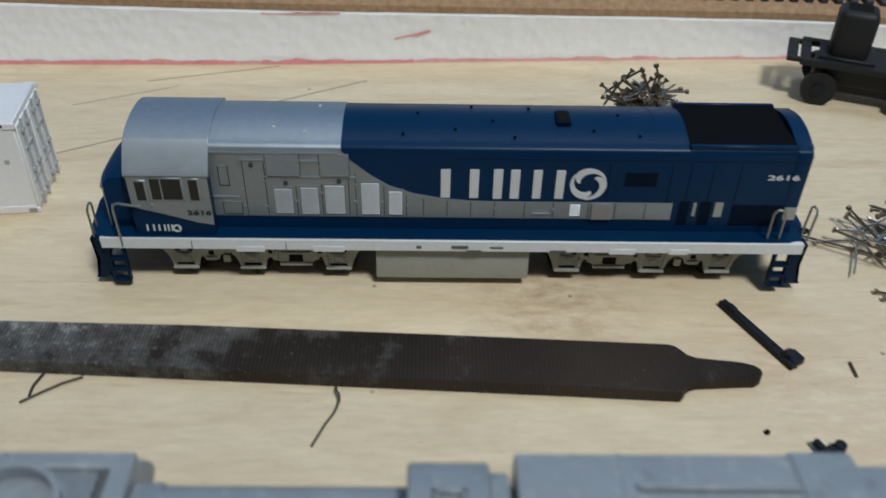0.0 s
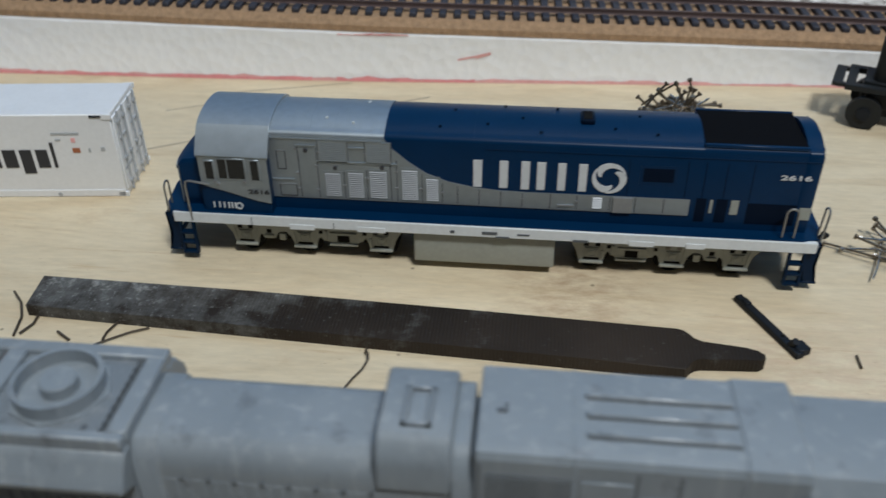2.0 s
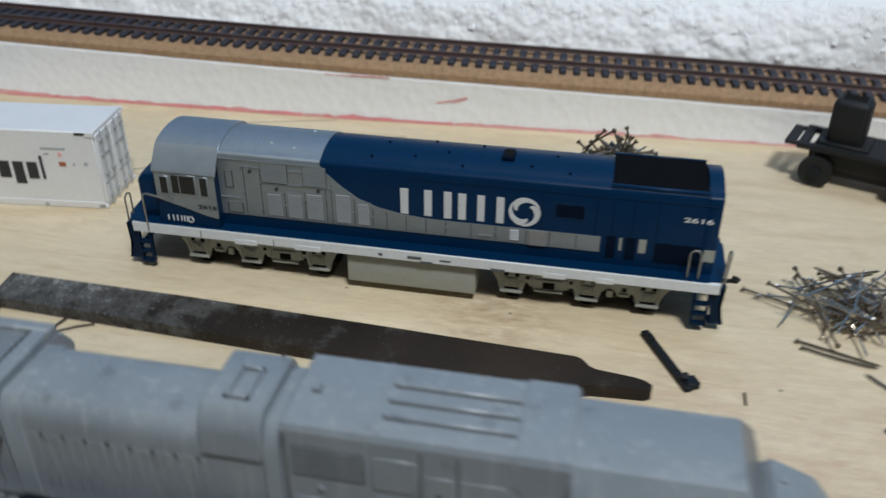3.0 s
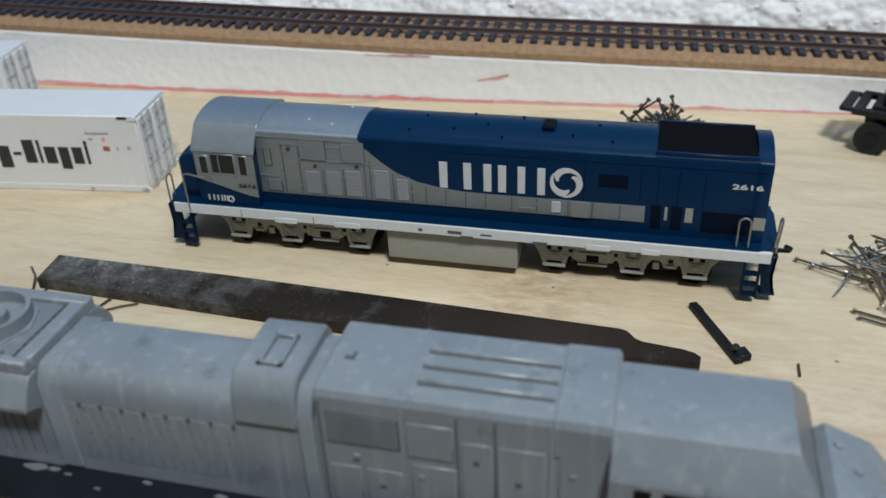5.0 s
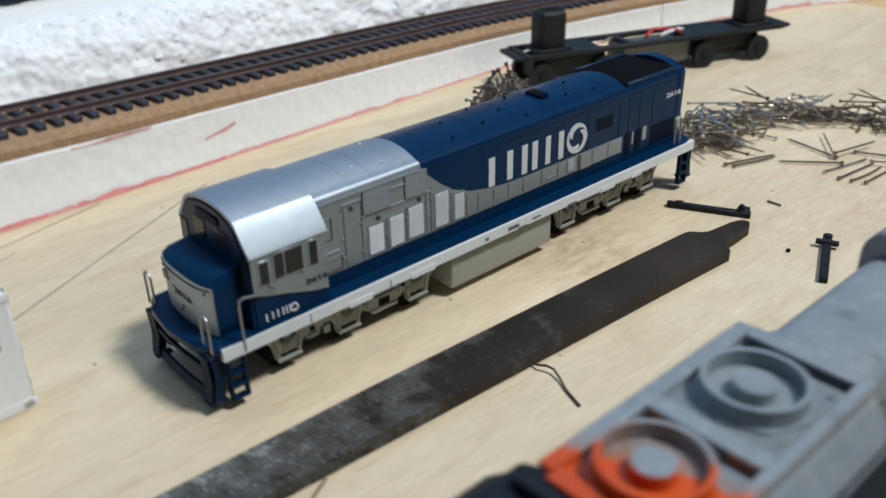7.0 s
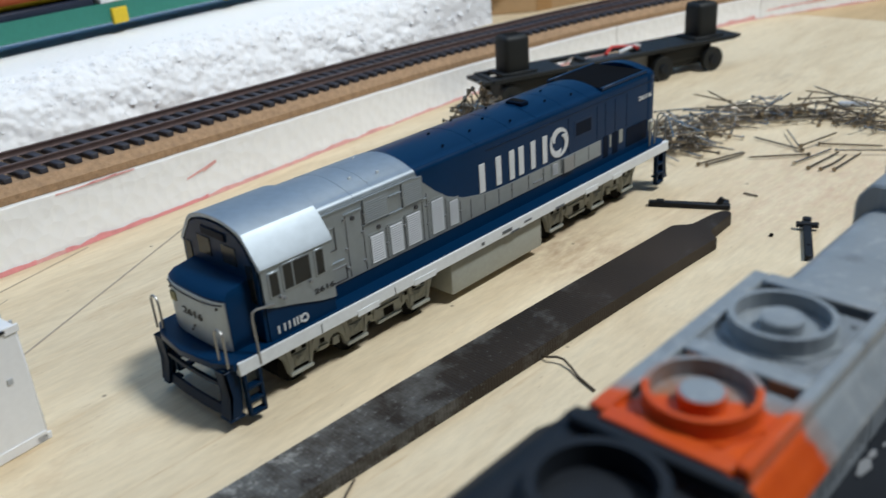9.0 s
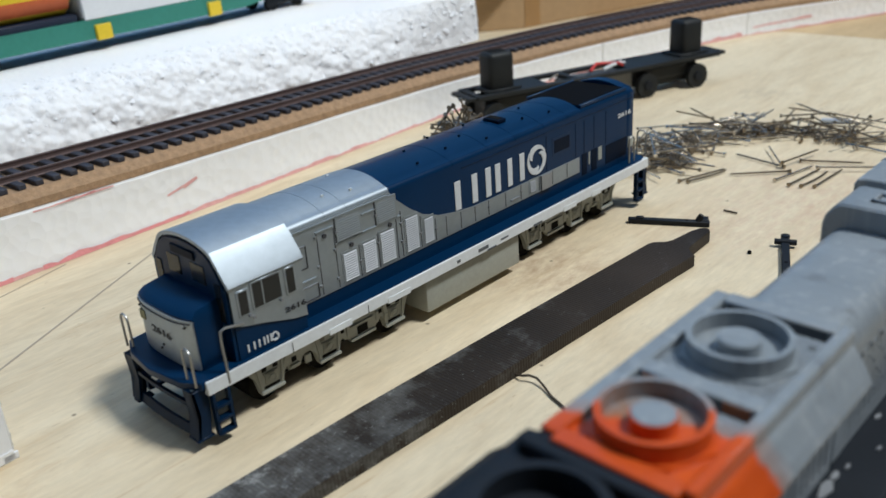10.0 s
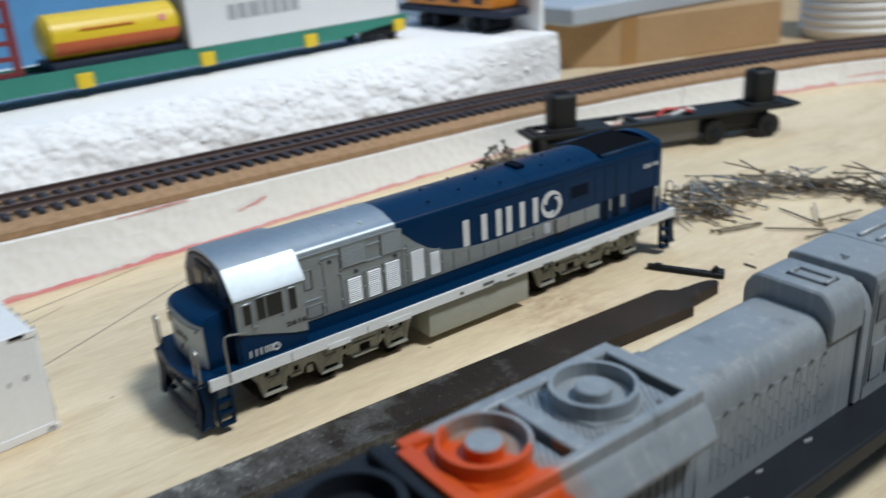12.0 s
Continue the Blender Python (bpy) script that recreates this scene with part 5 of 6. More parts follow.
for x in (-0.686, -0.957):
    bm = B(); rod(bm, (x, GY + 0.003, 0.58), (x, GY + 0.003, 0.5985), 0.103, 8, 0.098); part("ring_foot", bm, GREY_ORANGE, fan_hood)
    bm = B(); ring(bm, (x, GY + 0.003, 0), 0.087, 0.077, 0.590, 0.630)
    part("fan_ring", bm, GREY_ORANGE, fan_hood, "raised fan ring half painted orange" if x < -0.9 else "raised grey fan ring")
    bm = B(); rod(bm, (x, GY + 0.003, 0.574), (x, GY + 0.003, 0.624), 0.036, 24); hub = part("fan_hub", bm, GREY_ORANGE, fan_hood)
    bm = B(); rod(bm, (x, GY + 0.003, 0.623), (x, GY + 0.003, 0.626), 0.035, 24, 0.032); part("hub_top", bm, GREY, fan_hood)
    bm = B(); rod(bm, (x, GY + 0.003, 0.590), (x, GY + 0.003, 0.6005), 0.077, 32); part("fan_floor", bm, GREY_ORANGE, fan_hood)
black_far = [(0.120, 0.601), (0.146, 0.599), (0.160, 0.576), (0.184, 0.553), (0.224, 0.520), (0.222, 0.490), (0.120, 0.478), (0.120, 0.30)]
bm = B(); prism(bm, [(GY - a, z) for a, z in grow(FAN, 0.008)] + [(GY + a, z) for a, z in black_far], "x", -1.40, -1.064, 0.006); fan_end = [fan_hood, part("black_end", bm, BLACK, grey, "black-painted hood end")]
bm = B(); ring(bm, (-1.230, GY, 0), 0.093, 0.078, 0.598, 0.636); fan_end.append(part("fan_ring", bm, BLACK, grey))
bm = B(); box(bm, -1.124, -1.100, -1.385, -1.12, 0.598, 0.622, 0.004); fan_end.append(part("black_rib", bm, BLACK, grey))
for ob in fan_end:
    ob.location.z = -0.012 * U
# duct box with its vent, main hood with strips
bm = B(); prism(bm, section([(0.117, 0.515), (0.117, 0.572), (0.112, 0.592), (0.098, 0.612), (0.088, 0.622), (0.078, 0.626)]), "x", -0.055, 0.080, 0.005)
duct = part("duct_box", bm, GREY, grey, "raised grey duct box", smooth=32)
for x0, x1, y0, y1 in ((-0.012, 0.040, -1.310, -1.302), (-0.012, 0.040, -1.220, -1.212), (-0.012, -0.004, -1.310, -1.212), (0.032, 0.040, -1.310, -1.212)):
    bm = B(); box(bm, x0, x1, y0, y1, 0.625, 0.633, 0.002); part("vent_rim", bm, GREY, duct)
    # dark line painted round the rim's foot for shade and groove dirt
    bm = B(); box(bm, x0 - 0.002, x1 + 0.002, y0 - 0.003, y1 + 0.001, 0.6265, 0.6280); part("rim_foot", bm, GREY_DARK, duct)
bm = B(); prism(bm, section([(0.118, 0.30), (0.118, 0.545), (0.106, 0.575), (0.085, 0.600), (0.07, 0.603)]), "x", 0.080, 0.113, 0.003); part("duct_rib", bm, GREY, grey)
bm = B(); prism(bm, section(MAIN), "x", 0.122, 0.688, 0.003)
main_hood = part("main_hood", bm, GREY, grey, "grey main hood with raised strips", smooth=20)
bm = B(); prism(bm, section([(0.120, 0.545), (0.120, 0.612), (0.112, 0.626), (0.09, 0.630)]), "x", 0.582, 0.684, 0.002)
part("roof_band", bm, GREY, grey, "smooth grey roof band beside the cab", smooth=20)
for y in (-1.206, -1.254, -1.302):
    bm = B(); box(bm, 0.314, 0.576, y - 0.006, y + 0.006, 0.622, 0.634, 0.003); part("roof_strip", bm, GREY, main_hood)
    # dark line at the strip's near foot: overhang shade and dirt, painted
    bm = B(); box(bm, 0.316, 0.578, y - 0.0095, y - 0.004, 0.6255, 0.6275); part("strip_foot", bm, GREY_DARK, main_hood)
for x in (0.295, 0.58):
    bm = B(); prism(bm, section(grow(MAIN, 0.0015)), "x", x - 0.003, x + 0.003); part("hood_seam", bm, GREY, main_hood)
# doors along the near side
for i in range(16):
    x = -0.455 + i * 0.0255
    bm = B(); box(bm, x, x + 0.021, GY - 0.1092, GY - 0.107, 0.335, 0.488, 0.0006); d = part("hood_door", bm, GREY, low_hood)
    for z in ((0.365, 0.41, 0.46) if i % 2 else (0.39, 0.44)):
        bm = B(); box(bm, x + 0.012, x + 0.016, GY - 0.1112, GY - 0.109, z - 0.004, z + 0.003, 0.001); part("hinge", bm, GREY_MID if z in (0.41, 0.44) else GREY, low_hood)
rnd = random.Random(8)
for i in range(17):
    x = -0.4575 + i * 0.0255
    bm = B(); box(bm, x - 0.0022, x + 0.0022, GY - 0.1086, GY - 0.107, 0.33 + rnd.uniform(0, 0.03), 0.49 - rnd.uniform(0, 0.05)); part("door_gap", bm, GREY, low_hood)
    if i % 2:
        bm = B(); box(bm, x + 0.008, x + 0.015, GY - 0.1135, GY - 0.111, 0.488, 0.496); part("door_stop", bm, GREY_DARK, low_hood)
for i in range(18):
    x = -0.99 + i * 0.026 + rnd.uniform(-0.004, 0.004)
    bm = B(); box(bm, x - 0.001, x + 0.001, GY - 0.1136, GY - 0.111, 0.335, 0.47 - rnd.uniform(0, 0.04)); part("door_gap", bm, GREY_MID, fan_hood)
for x0, x1, z0, z1 in ((0.305, 0.395, 0.49, 0.575), (0.31, 0.40, 0.34, 0.47), (0.41, 0.47, 0.34, 0.545), (0.48, 0.57, 0.34, 0.545), (0.595, 0.675, 0.34, 0.545), (0.14, 0.205, 0.34, 0.44), (0.215, 0.29, 0.34, 0.44)):
    bm = B(); box(bm, x0, x1, GY - 0.120, GY - 0.115, z0, z1, 0.002); part("hood_door", bm, GREY, main_hood)
# flat backing plate, dark to stand for the shade in the vent's recess
bm = B(); box(bm, 0.140, 0.290, GY - 0.1175, GY - 0.114, 0.495, 0.575, 0.001); vent = part("side_vent", bm, GREY_DARK, main_hood, "side vent with its recess shade painted dark")
for i in range(22):
    x = 0.143 + i * 0.0066
    bm = B(); box(bm, x, x + 0.003, GY - 0.120, GY - 0.117, 0.502, 0.572); part("vent_slat", bm, GREY, vent)
for x in (0.130, 0.296, 0.402, 0.475, 0.578):
    bm = B(); box(bm, x - 0.0022, x + 0.0022, GY - 0.1172, GY - 0.115, 0.33, 0.60); part("side_groove", bm, GREY_DARK, main_hood)
for i, (x, z) in enumerate(((0.20, 0.47), (0.25, 0.40), (0.33, 0.44), (0.44, 0.50), (0.44, 0.40), (0.52, 0.46), (0.62, 0.50), (0.65, 0.40))):
    bm = B(); box(bm, x - 0.006, x + 0.006, GY - 0.123, GY - 0.115, z - 0.005, z + 0.005, 0.001); part("latch", bm, GREY_DARK if i % 2 else GREY, main_hood)
bm = B(); prism(bm, [(0.155, -1.262), (0.175, -1.262), (0.175, -1.238), (0.169, -1.238), (0.169, -1.252), (0.155, -1.252)], "z", 0.625, 0.6285); part("roof_catch", bm, GREY_DARK, main_hood)
# cab and nose
cab_o = [(0.150, 0.26), (0.150, 0.532), (0.144, 0.545), (0.098, 0.608), (0.085, 0.612)]
bm = B(); prism(bm, section(cab_o), "x", 0.686, 1.062)
for v in bm.verts:
    if v.co.x > 0.9 and v.co.z > 0.45:
        v.co.x -= (v.co.z - 0.45) * 0.22 + (0.028 if v.co.z > 0.56 else 0.0)
gcab = part("cab", bm, GREY, grey, "grey cab with dark window openings", smooth=20)
for x0, x1 in ((0.730, 0.760), (0.780, 0.875), (0.900, 0.950)):
    bm = B(); box(bm, x0, x1, GY - 0.1525, GY - 0.148, 0.435, 0.522, 0.002); part("window_opening", bm, SHADE_BLACK, gcab)
for y0, y1 in ((-0.13, -0.02), (0.02, 0.13)):
    bm = B(); prism(bm, [(1.063, 0.452), (1.047, 0.528), (1.037, 0.528), (1.053, 0.452)], "y", GY + y0, GY + y1); part("window_opening", bm, SHADE_BLACK, gcab)
bm = B(); prism(bm, [(1.054, 0.285), (1.054, 0.502), (1.074, 0.517), (1.164, 0.482), (1.215, 0.42), (1.225, 0.285)], "y", GY - 0.11, GY + 0.11, 0.012)
gn = part("nose", bm, GREY, grey, "low grey nose")
for x, y, z in ((1.094, -1.20, 0.509), (1.124, -1.25, 0.496), (1.154, -1.30, 0.486)):
    bm = B(); rod(bm, (x, y, z - 0.01), (x, y, z + 0.008), 0.009, 10); part("stud", bm, GREY, gn)
bm = B(); box(bm, -1.45, 1.25, GY - 0.215, GY + 0.175, 0.240, 0.293, 0.006); part("walkway", bm, BLACK, grey, "black chassis walkway")
rnd = random.Random(5)
for x, y, r in ((-0.575, -1.375, 0.022), (-0.53, -1.371, 0.013), (-0.49, -1.380, 0.008), (-0.40, -1.405, 0.007), (-0.30, -1.368, 0.009), (-0.12, -1.372, 0.012)):
    bm = B(); prism(bm, [(x + r * (1.3 + rnd.uniform(-0.3, 0.3)) * math.cos(a), y + r * rnd.uniform(0.3, 0.6) * math.sin(a)) for a in (k * math.tau / 9 for k in range(9))], "z", 0.291, 0.296)
    part("paint_flake", bm, LOUVRE, grey, "flaked pale paint on the walkway")
bm = B(); box(bm, -1.40, 1.22, GY - 0.12, GY + 0.12, 0.13, 0.245, 0.01); part("underframe", bm, BLACK, grey)
for x0 in (-0.85, 0.75):
    for a in (-0.24, 0.0, 0.24):
        for y in (-0.10, 0.10):
            bm = B(); rod(bm, (x0 + a, GY + y - 0.015, 0.085), (x0 + a, GY + y + 0.015, 0.085), 0.085, 20); part("wheel", bm, BLACK, grey)
    for y in (-0.15, 0.15):
        bm = B(); box(bm, x0 - 0.34, x0 + 0.34, GY + y - 0.015, GY + y + 0.015, 0.06, 0.17, 0.01); part("truck_frame", bm, BLACK, grey)

# ---- bare black chassis by the foam ----
A0, A1 = Vector((1.560, 1.385, 0)), Vector((3.112, 0.796, 0))
cd = (A1 - A0).normalized()
cs = Vector((-cd.y, cd.x, 0))
CM = Matrix.Translation(A0) @ Matrix((cd, cs, Vector((0, 0, 1)))).transposed().to_4x4()
CL = (A1 - A0).length
CD = CM @ Matrix.Translation((0, 0, -0.048))
chassis = thing("model_chassis", A0.lerp(A1, 0.5), "bare black model chassis on wheels beside the foam strip", "model chassis")
bm = B()
box(bm, 0.0, CL, -0.125, -0.085, 0.215, 0.240, 0.003); box(bm, 0.0, CL, 0.085, 0.125, 0.215, 0.240, 0.003)
for x0, x1 in ((0.0, 0.04), (0.12, 0.46), (0.62, 0.66), (1.0, 1.42), (CL - 0.06, CL)):
    box(bm, x0, x1, -0.09, 0.09, 0.213, 0.238, 0.003)
part("frame", bm, BLACK_SOFT, chassis, turn=CD)
for x0, x1 in ((-0.055, -0.012), (CL + 0.012, CL + 0.055)):
    bm = B(); box(bm, x0, x1, -0.105, 0.105, 0.216, 0.236, 0.003); part("buffer_beam", bm, BLACK_SOFT, chassis, turn=CD)
    for y0, y1 in ((-0.105, -0.082), (0.082, 0.105)):
        bm = B(); box(bm, *((x1 - 0.004, 0.010) if x0 < 0 else (CL - 0.010, x0 + 0.004)), y0, y1, 0.217, 0.235, 0.002); part("frame_arm", bm, BLACK_SOFT, chassis, turn=CD)
for x in (0.18, 1.49):
    bm = B(); box(bm, x - 0.078, x + 0.078, -0.070, 0.070, 0.23, 0.445, 0.028, 3); tower = part("motor_tower", bm, BLACK_SOFT, chassis, "black gear tower", turn=CD)
    bm = B(); box(bm, x - 0.048, x + 0.048, -0.042, 0.042, 0.440, 0.4465, 0.002); part("tower_opening", bm, SHADE_BLACK, tower, turn=CD)
    bm = B(); box(bm, x - 0.11, x + 0.11, -0.085, 0.085, 0.236, 0.252, 0.004); part("tower_foot", bm, BLACK_SOFT, tower, turn=CD)
for x0 in (0.285, 1.305):
    bm = B(); box(bm, x0 - 0.22, x0 + 0.22, -0.07, 0.07, 0.045, 0.166, 0.01); part("gearbox", bm, BLACK_SOFT, chassis, turn=CM)
    for y in (-0.080, 0.080):
        bm = B(); box(bm, x0 - 0.20, x0 + 0.20, y - 0.010, y + 0.010, 0.085, 0.162, 0.01); part("truck_frame", bm, BLACK_SOFT, chassis, turn=CM)
    for a in (-0.185, 0.185):
        for y in (-0.110, 0.110):
            bm = B(); rod(bm, (x0 + a, y - 0.016, 0.072), (x0 + a, y + 0.016, 0.072), 0.072, 22); w = part("wheel", bm, BLACK_SOFT, chassis, turn=CM)
            bm = B(); rod(bm, (x0 + a, y - 0.026 if y < 0 else y + 0.026, 0.072), (x0 + a, y, 0.072), 0.028, 14); part("axle_cap", bm, BLACK, chassis, turn=CM)
bm = B(); box(bm, 0.60, 1.04, -0.085, 0.085, 0.04, 0.166, 0.01); part("weight_block", bm, mat("zinc_weight", (0.16, 0.16, 0.155), 0.5, metal=0.6), chassis, "dull metal weight block", turn=CM)
bm = B(); tube(bm, [(0.80, 0.0, 0.235), (0.86, 0.03, 0.262), (0.93, 0.02, 0.258), (0.98, -0.03, 0.258), (1.01, -0.02, 0.240)], 0.010); part("wire", bm, mat("red_wire", (0.62, 0.05, 0.04), 0.5), chassis, "red wire", turn=CD)
bm = B(); tube(bm, [(0.88, -0.02, 0.235), (0.94, -0.03, 0.256), (1.02, 0.01, 0.252), (1.06, 0.03, 0.238)], 0.011); part("wire", bm, mat("white_wire", (0.75, 0.74, 0.72), 0.5), chassis, "white wire", turn=CD)
bm = B(); tube(bm, [(0.50, -0.03, 0.236), (0.56, 0.0, 0.25), (0.60, 0.04, 0.24)], 0.006); part("wire", bm, mat("copper_wire", (0.55, 0.45, 0.35), 0.4, metal=0.7), chassis, turn=CD)

# ---- nails ----


def nail_mesh(length, r, material, bend=0.0):
    bm = B()
    pts = [(length * i / 4, bend * math.sin(math.pi * i / 4), 0) for i in range(5)]
    tube(bm, pts[:4] + [(length * 0.94, bend * 0.2, 0)], r, 6)
    rod(bm, (length * 0.93, bend * 0.22, 0), (length, 0, 0), r, 6, r * 0.15)
    rod(bm, (-0.010, 0, 0), (0, 0, 0), r * 2.3, 8, r * 2.0)
    return finish("nail", bm, material, Vector((0, 0, 0)))


NAILS = [nail_mesh(0.19, 0.0042, NAIL), nail_mesh(0.165, 0.0040, NAIL, 0.006), nail_mesh(0.20, 0.0045, NAIL_DARK), nail_mesh(0.15, 0.0043, NAIL_DARK, -0.008)]


def nail(x, y, z, yaw, pitch, kind=0, group="loose nails", label="thin steel nail lying on plywood"):
    ob = new("nail", NAILS[kind])
    ob.matrix_world = Matrix.Translation(Vector((x, y, z)) * U) @ Matrix.Rotation(radians(yaw), 4, "Z") @ Matrix.Rotation(radians(-pitch), 4, "Y")
    return tagged(ob, label, "nail", group)


rnd = random.Random(11)
# long heap to the rear of the locomotive
LONG_NAILS = [nail_mesh(0.26, 0.0040, NAIL), nail_mesh(0.24, 0.0038, NAIL, 0.006), nail_mesh(0.26, 0.0042, NAIL_DARK), nail_mesh(0.23, 0.0040, NAIL_DARK, -0.008)]
ridge = spline([(1.50, 0.16, 0), (1.72, 0.22, 0), (1.95, 0.19, 0), (2.14, 0.09, 0), (2.28, -0.12, 0), (2.34, -0.32, 0), (2.24, -0.50, 0)], 0.02)
for i in range(165):
    t = rnd.random() ** 1.15
    c = ridge[int(t * (len(ridge) - 1))]
    wide = 0.085 if t < 0.3 else 0.060
    hgt = rnd.random() ** 1.5 * (0.10 if t < 0.35 else 0.085)
    yaw = rnd.gauss(-55, 38 if t > 0.3 else 70) + rnd.choice((0, 0, 180))
    half = Vector((math.cos(radians(yaw)), math.sin(radians(yaw)), 0)) * 0.12
    p = c + Vector((rnd.gauss(0, wide * 0.6), rnd.gauss(0, wide * 0.6), 0)) - half
    ob = nail(p.x, p.y, 0.010 + hgt, yaw, rnd.gauss(0, 9) if hgt > 0.02 else 0.0, rnd.choice((0, 0, 1, 2, 2, 3)), "heap of nails behind the locomotive", "thin steel nail in a loose heap on plywood")
    ob.data = LONG_NAILS[i % 4]
# tall bristling heap behind the locomotive's far side


def heap_nail(x, y, z, yaw, pitch, kind, back):
    """A nail whose point at a share back of its length lies at x, y, z."""
    length = (0.19, 0.165, 0.20, 0.15)[kind] * back
    c, s = math.cos(radians(pitch)), math.sin(radians(pitch))
    nail(x - length * c * math.cos(radians(yaw)), y - length * c * math.sin(radians(yaw)), z - length * s, yaw, pitch, kind, "bristling heap of nails", "thin steel nail in a tall bristling heap")


pile = B()
for i in range(230):
    z = 0.012 + 0.325 * rnd.random() ** 0.75
    r = (0.12 - 0.095 * (z / 0.34) ** 2) * rnd.random() ** 0.5
    a = rnd.uniform(0, math.tau)
    if z < 0.20:
        yaw = rnd.uniform(0, math.tau)
        c, d = Vector((0.745 + r * 1.3 * math.cos(a), 0.70 + r * math.sin(a), z)), Vector((math.cos(yaw), math.sin(yaw), rnd.uniform(-0.2, 0.2) if z > 0.05 else 0.0)) * 0.085
        rod(pile, c - d, c + d, 0.006, 6)
        rod(pile, c - d * 1.1, c - d, 0.013, 8)
        continue
    heap_nail(0.745 + r * 1.3 * math.cos(a), 0.70 + r * math.sin(a), z, rnd.uniform(0, 360), rnd.gauss(0, 13) if z > 0.05 else 0.0, rnd.choice((1, 1, 2, 3, 3)), 0.5)
solo("nail_pile", pile, NAIL_DARK, "dense pile of thin steel nails under the bristling heap", "nails", "bristling heap of nails", "stuff")
for x, y, z, yaw, pitch in ((0.655, 0.69, 0.425, 200, -52), (0.70, 0.70, 0.425, 175, -40), (0.71, 0.70, 0.42, -20, -62), (0.768, 0.70, 0.438, -15, -70), (0.772, 0.69, 0.41, 250, -80), (0.795, 0.70, 0.40, 215, -66), (0.815, 0.69, 0.39, 195, -48), (0.745, 0.68, 0.40, 190, -60), (0.63, 0.69, 0.40, 10, -50), (0.60, 0.70, 0.37, -10, -45), (0.54, 0.70, 0.365, -25, -28), (0.92, 0.70, 0.345, 182, -4), (0.78, 0.66, 0.39, 110, -72), (0.73, 0.73, 0.385, 40, -58)):
    heap_nail(0.735 + (x - 0.735) * 0.78, y, z - 0.012, yaw, pitch, 3, 0.0)
for i in range(46):
    hgt = rnd.random() ** 1.3 * 0.11
    yaw = rnd.uniform(0, 360)
    half = Vector((math.cos(radians(yaw)), math.sin(radians(yaw)), 0)) * 0.09
    p = Vector((1.60 + rnd.gauss(0, 0.075), 0.20 + rnd.gauss(0, 0.075), 0)) - half
    nail(p.x, p.y, 0.010 + hgt, yaw, rnd.gauss(0, 14) if hgt > 0.03 else 0.0, i % 4, "heap of nails behind the locomotive", "thin steel nail in a tangled heap on plywood")
for xa, ya, xb, yb, z, k in ((1.388, 0.0, 1.612, -0.082, 0.011, 2), (1.400, -0.035, 1.600, -0.094, 0.011, 3), (1.741, -0.329, 1.576, -0.141, 0.011, 2), (1.612, -0.329, 1.812, -0.376, 0.011, 0), (1.588, -0.400, 1.812, -0.424, 0.011, 2), (1.600, -0.447, 1.753, -0.459, 0.011, 3), (1.624, -0.494, 1.847, -0.506, 0.011, 2), (1.906, -0.318, 2.0, -0.529, 0.011, 2), (1.788, -0.282, 1.835, -0.071, 0.011, 2), (1.788, -0.271, 2.0, -0.118, 0.022, 0), (1.824, -0.424, 1.918, -0.576, 0.022, 0), (1.788, -0.282, 2.047, -0.341, 0.030, 2), (1.238, 0.285, 1.440, 0.190, 0.014, 2)):
    ob = nail(xa, ya, z, math.degrees(math.atan2(yb - ya, xb - xa)), 0, k)
    ob.data = LONG_NAILS[k]


def wire_bit(pts, material, label, r=0.006, name="wire_scrap"):
    bm = B(); tube(bm, pts, r * 0.75, 6)
    return solo(name, bm, material, label, "wire scrap", "wire scraps")


wire_bit([(1.187, -0.305, 0.006), (1.186, -0.362, 0.006)], SCRAP, "tiny dark metal splinter on plywood", 0.005)
wire_bit([(-0.27, -0.405, 0.008), (-0.272, -0.436, 0.018), (-0.262, -0.452, 0.020), (-0.258, -0.475, 0.018), (-0.270, -0.51, 0.010), (-0.292, -0.55, 0.006), (-0.318, -0.62, 0.006)], SCRAP, "bent dark wire sticking out from under the file", 0.0048)
wire_bit([(-1.47, -0.272, 0.03), (-1.43, -0.31, 0.018), (-1.40, -0.37, 0.008), (-1.38, -0.46, 0.007)], SCRAP, "bent dark nail at the file's tip", 0.0055)
wire_bit([(-1.35, -0.36, 0.008), (-1.345, -0.40, 0.008), (-1.365, -0.45, 0.008)], SCRAP, "short curved wire by the file's tip", 0.0055)
wire_bit([(-1.25, -0.429, 0.007), (-1.197, -0.463, 0.007)], SCRAP, "short dark metal scrap on plywood", 0.0065)
wire_bit([(-1.08, -0.37, 0.01), (-1.095, -0.42, 0.008), (-1.093, -0.455, 0.008)], SCRAP, "short dark wire under the file's edge", 0.005)
wire_bit([(-0.97, -0.385, 0.008), (-1.02, -0.41, 0.008), (-1.06, -0.44, 0.008), (-1.11, -0.48, 0.008)], SCRAP, "long dark wire under the file's edge", 0.0045)
bm = B(); rod(bm, (2.55, -0.15, 0.012), (2.61, -0.275, 0.012), 0.012, 8)
solo("plastic_rod", bm, mat("pale_blue_plastic", (0.42, 0.47, 0.55), 0.5), "short pale blue plastic rod on plywood", "plastic rod")
bm = B()
for x, y, r in ((0.871, -0.564, 0.008),):
    bmesh.ops.create_icosphere(bm, subdivisions=2, radius=r, matrix=Matrix.Translation((x, y, r * 0.7)))
solo("crumb", bm, SHADE_BLACK, "small dark crumb on plywood", "crumb")


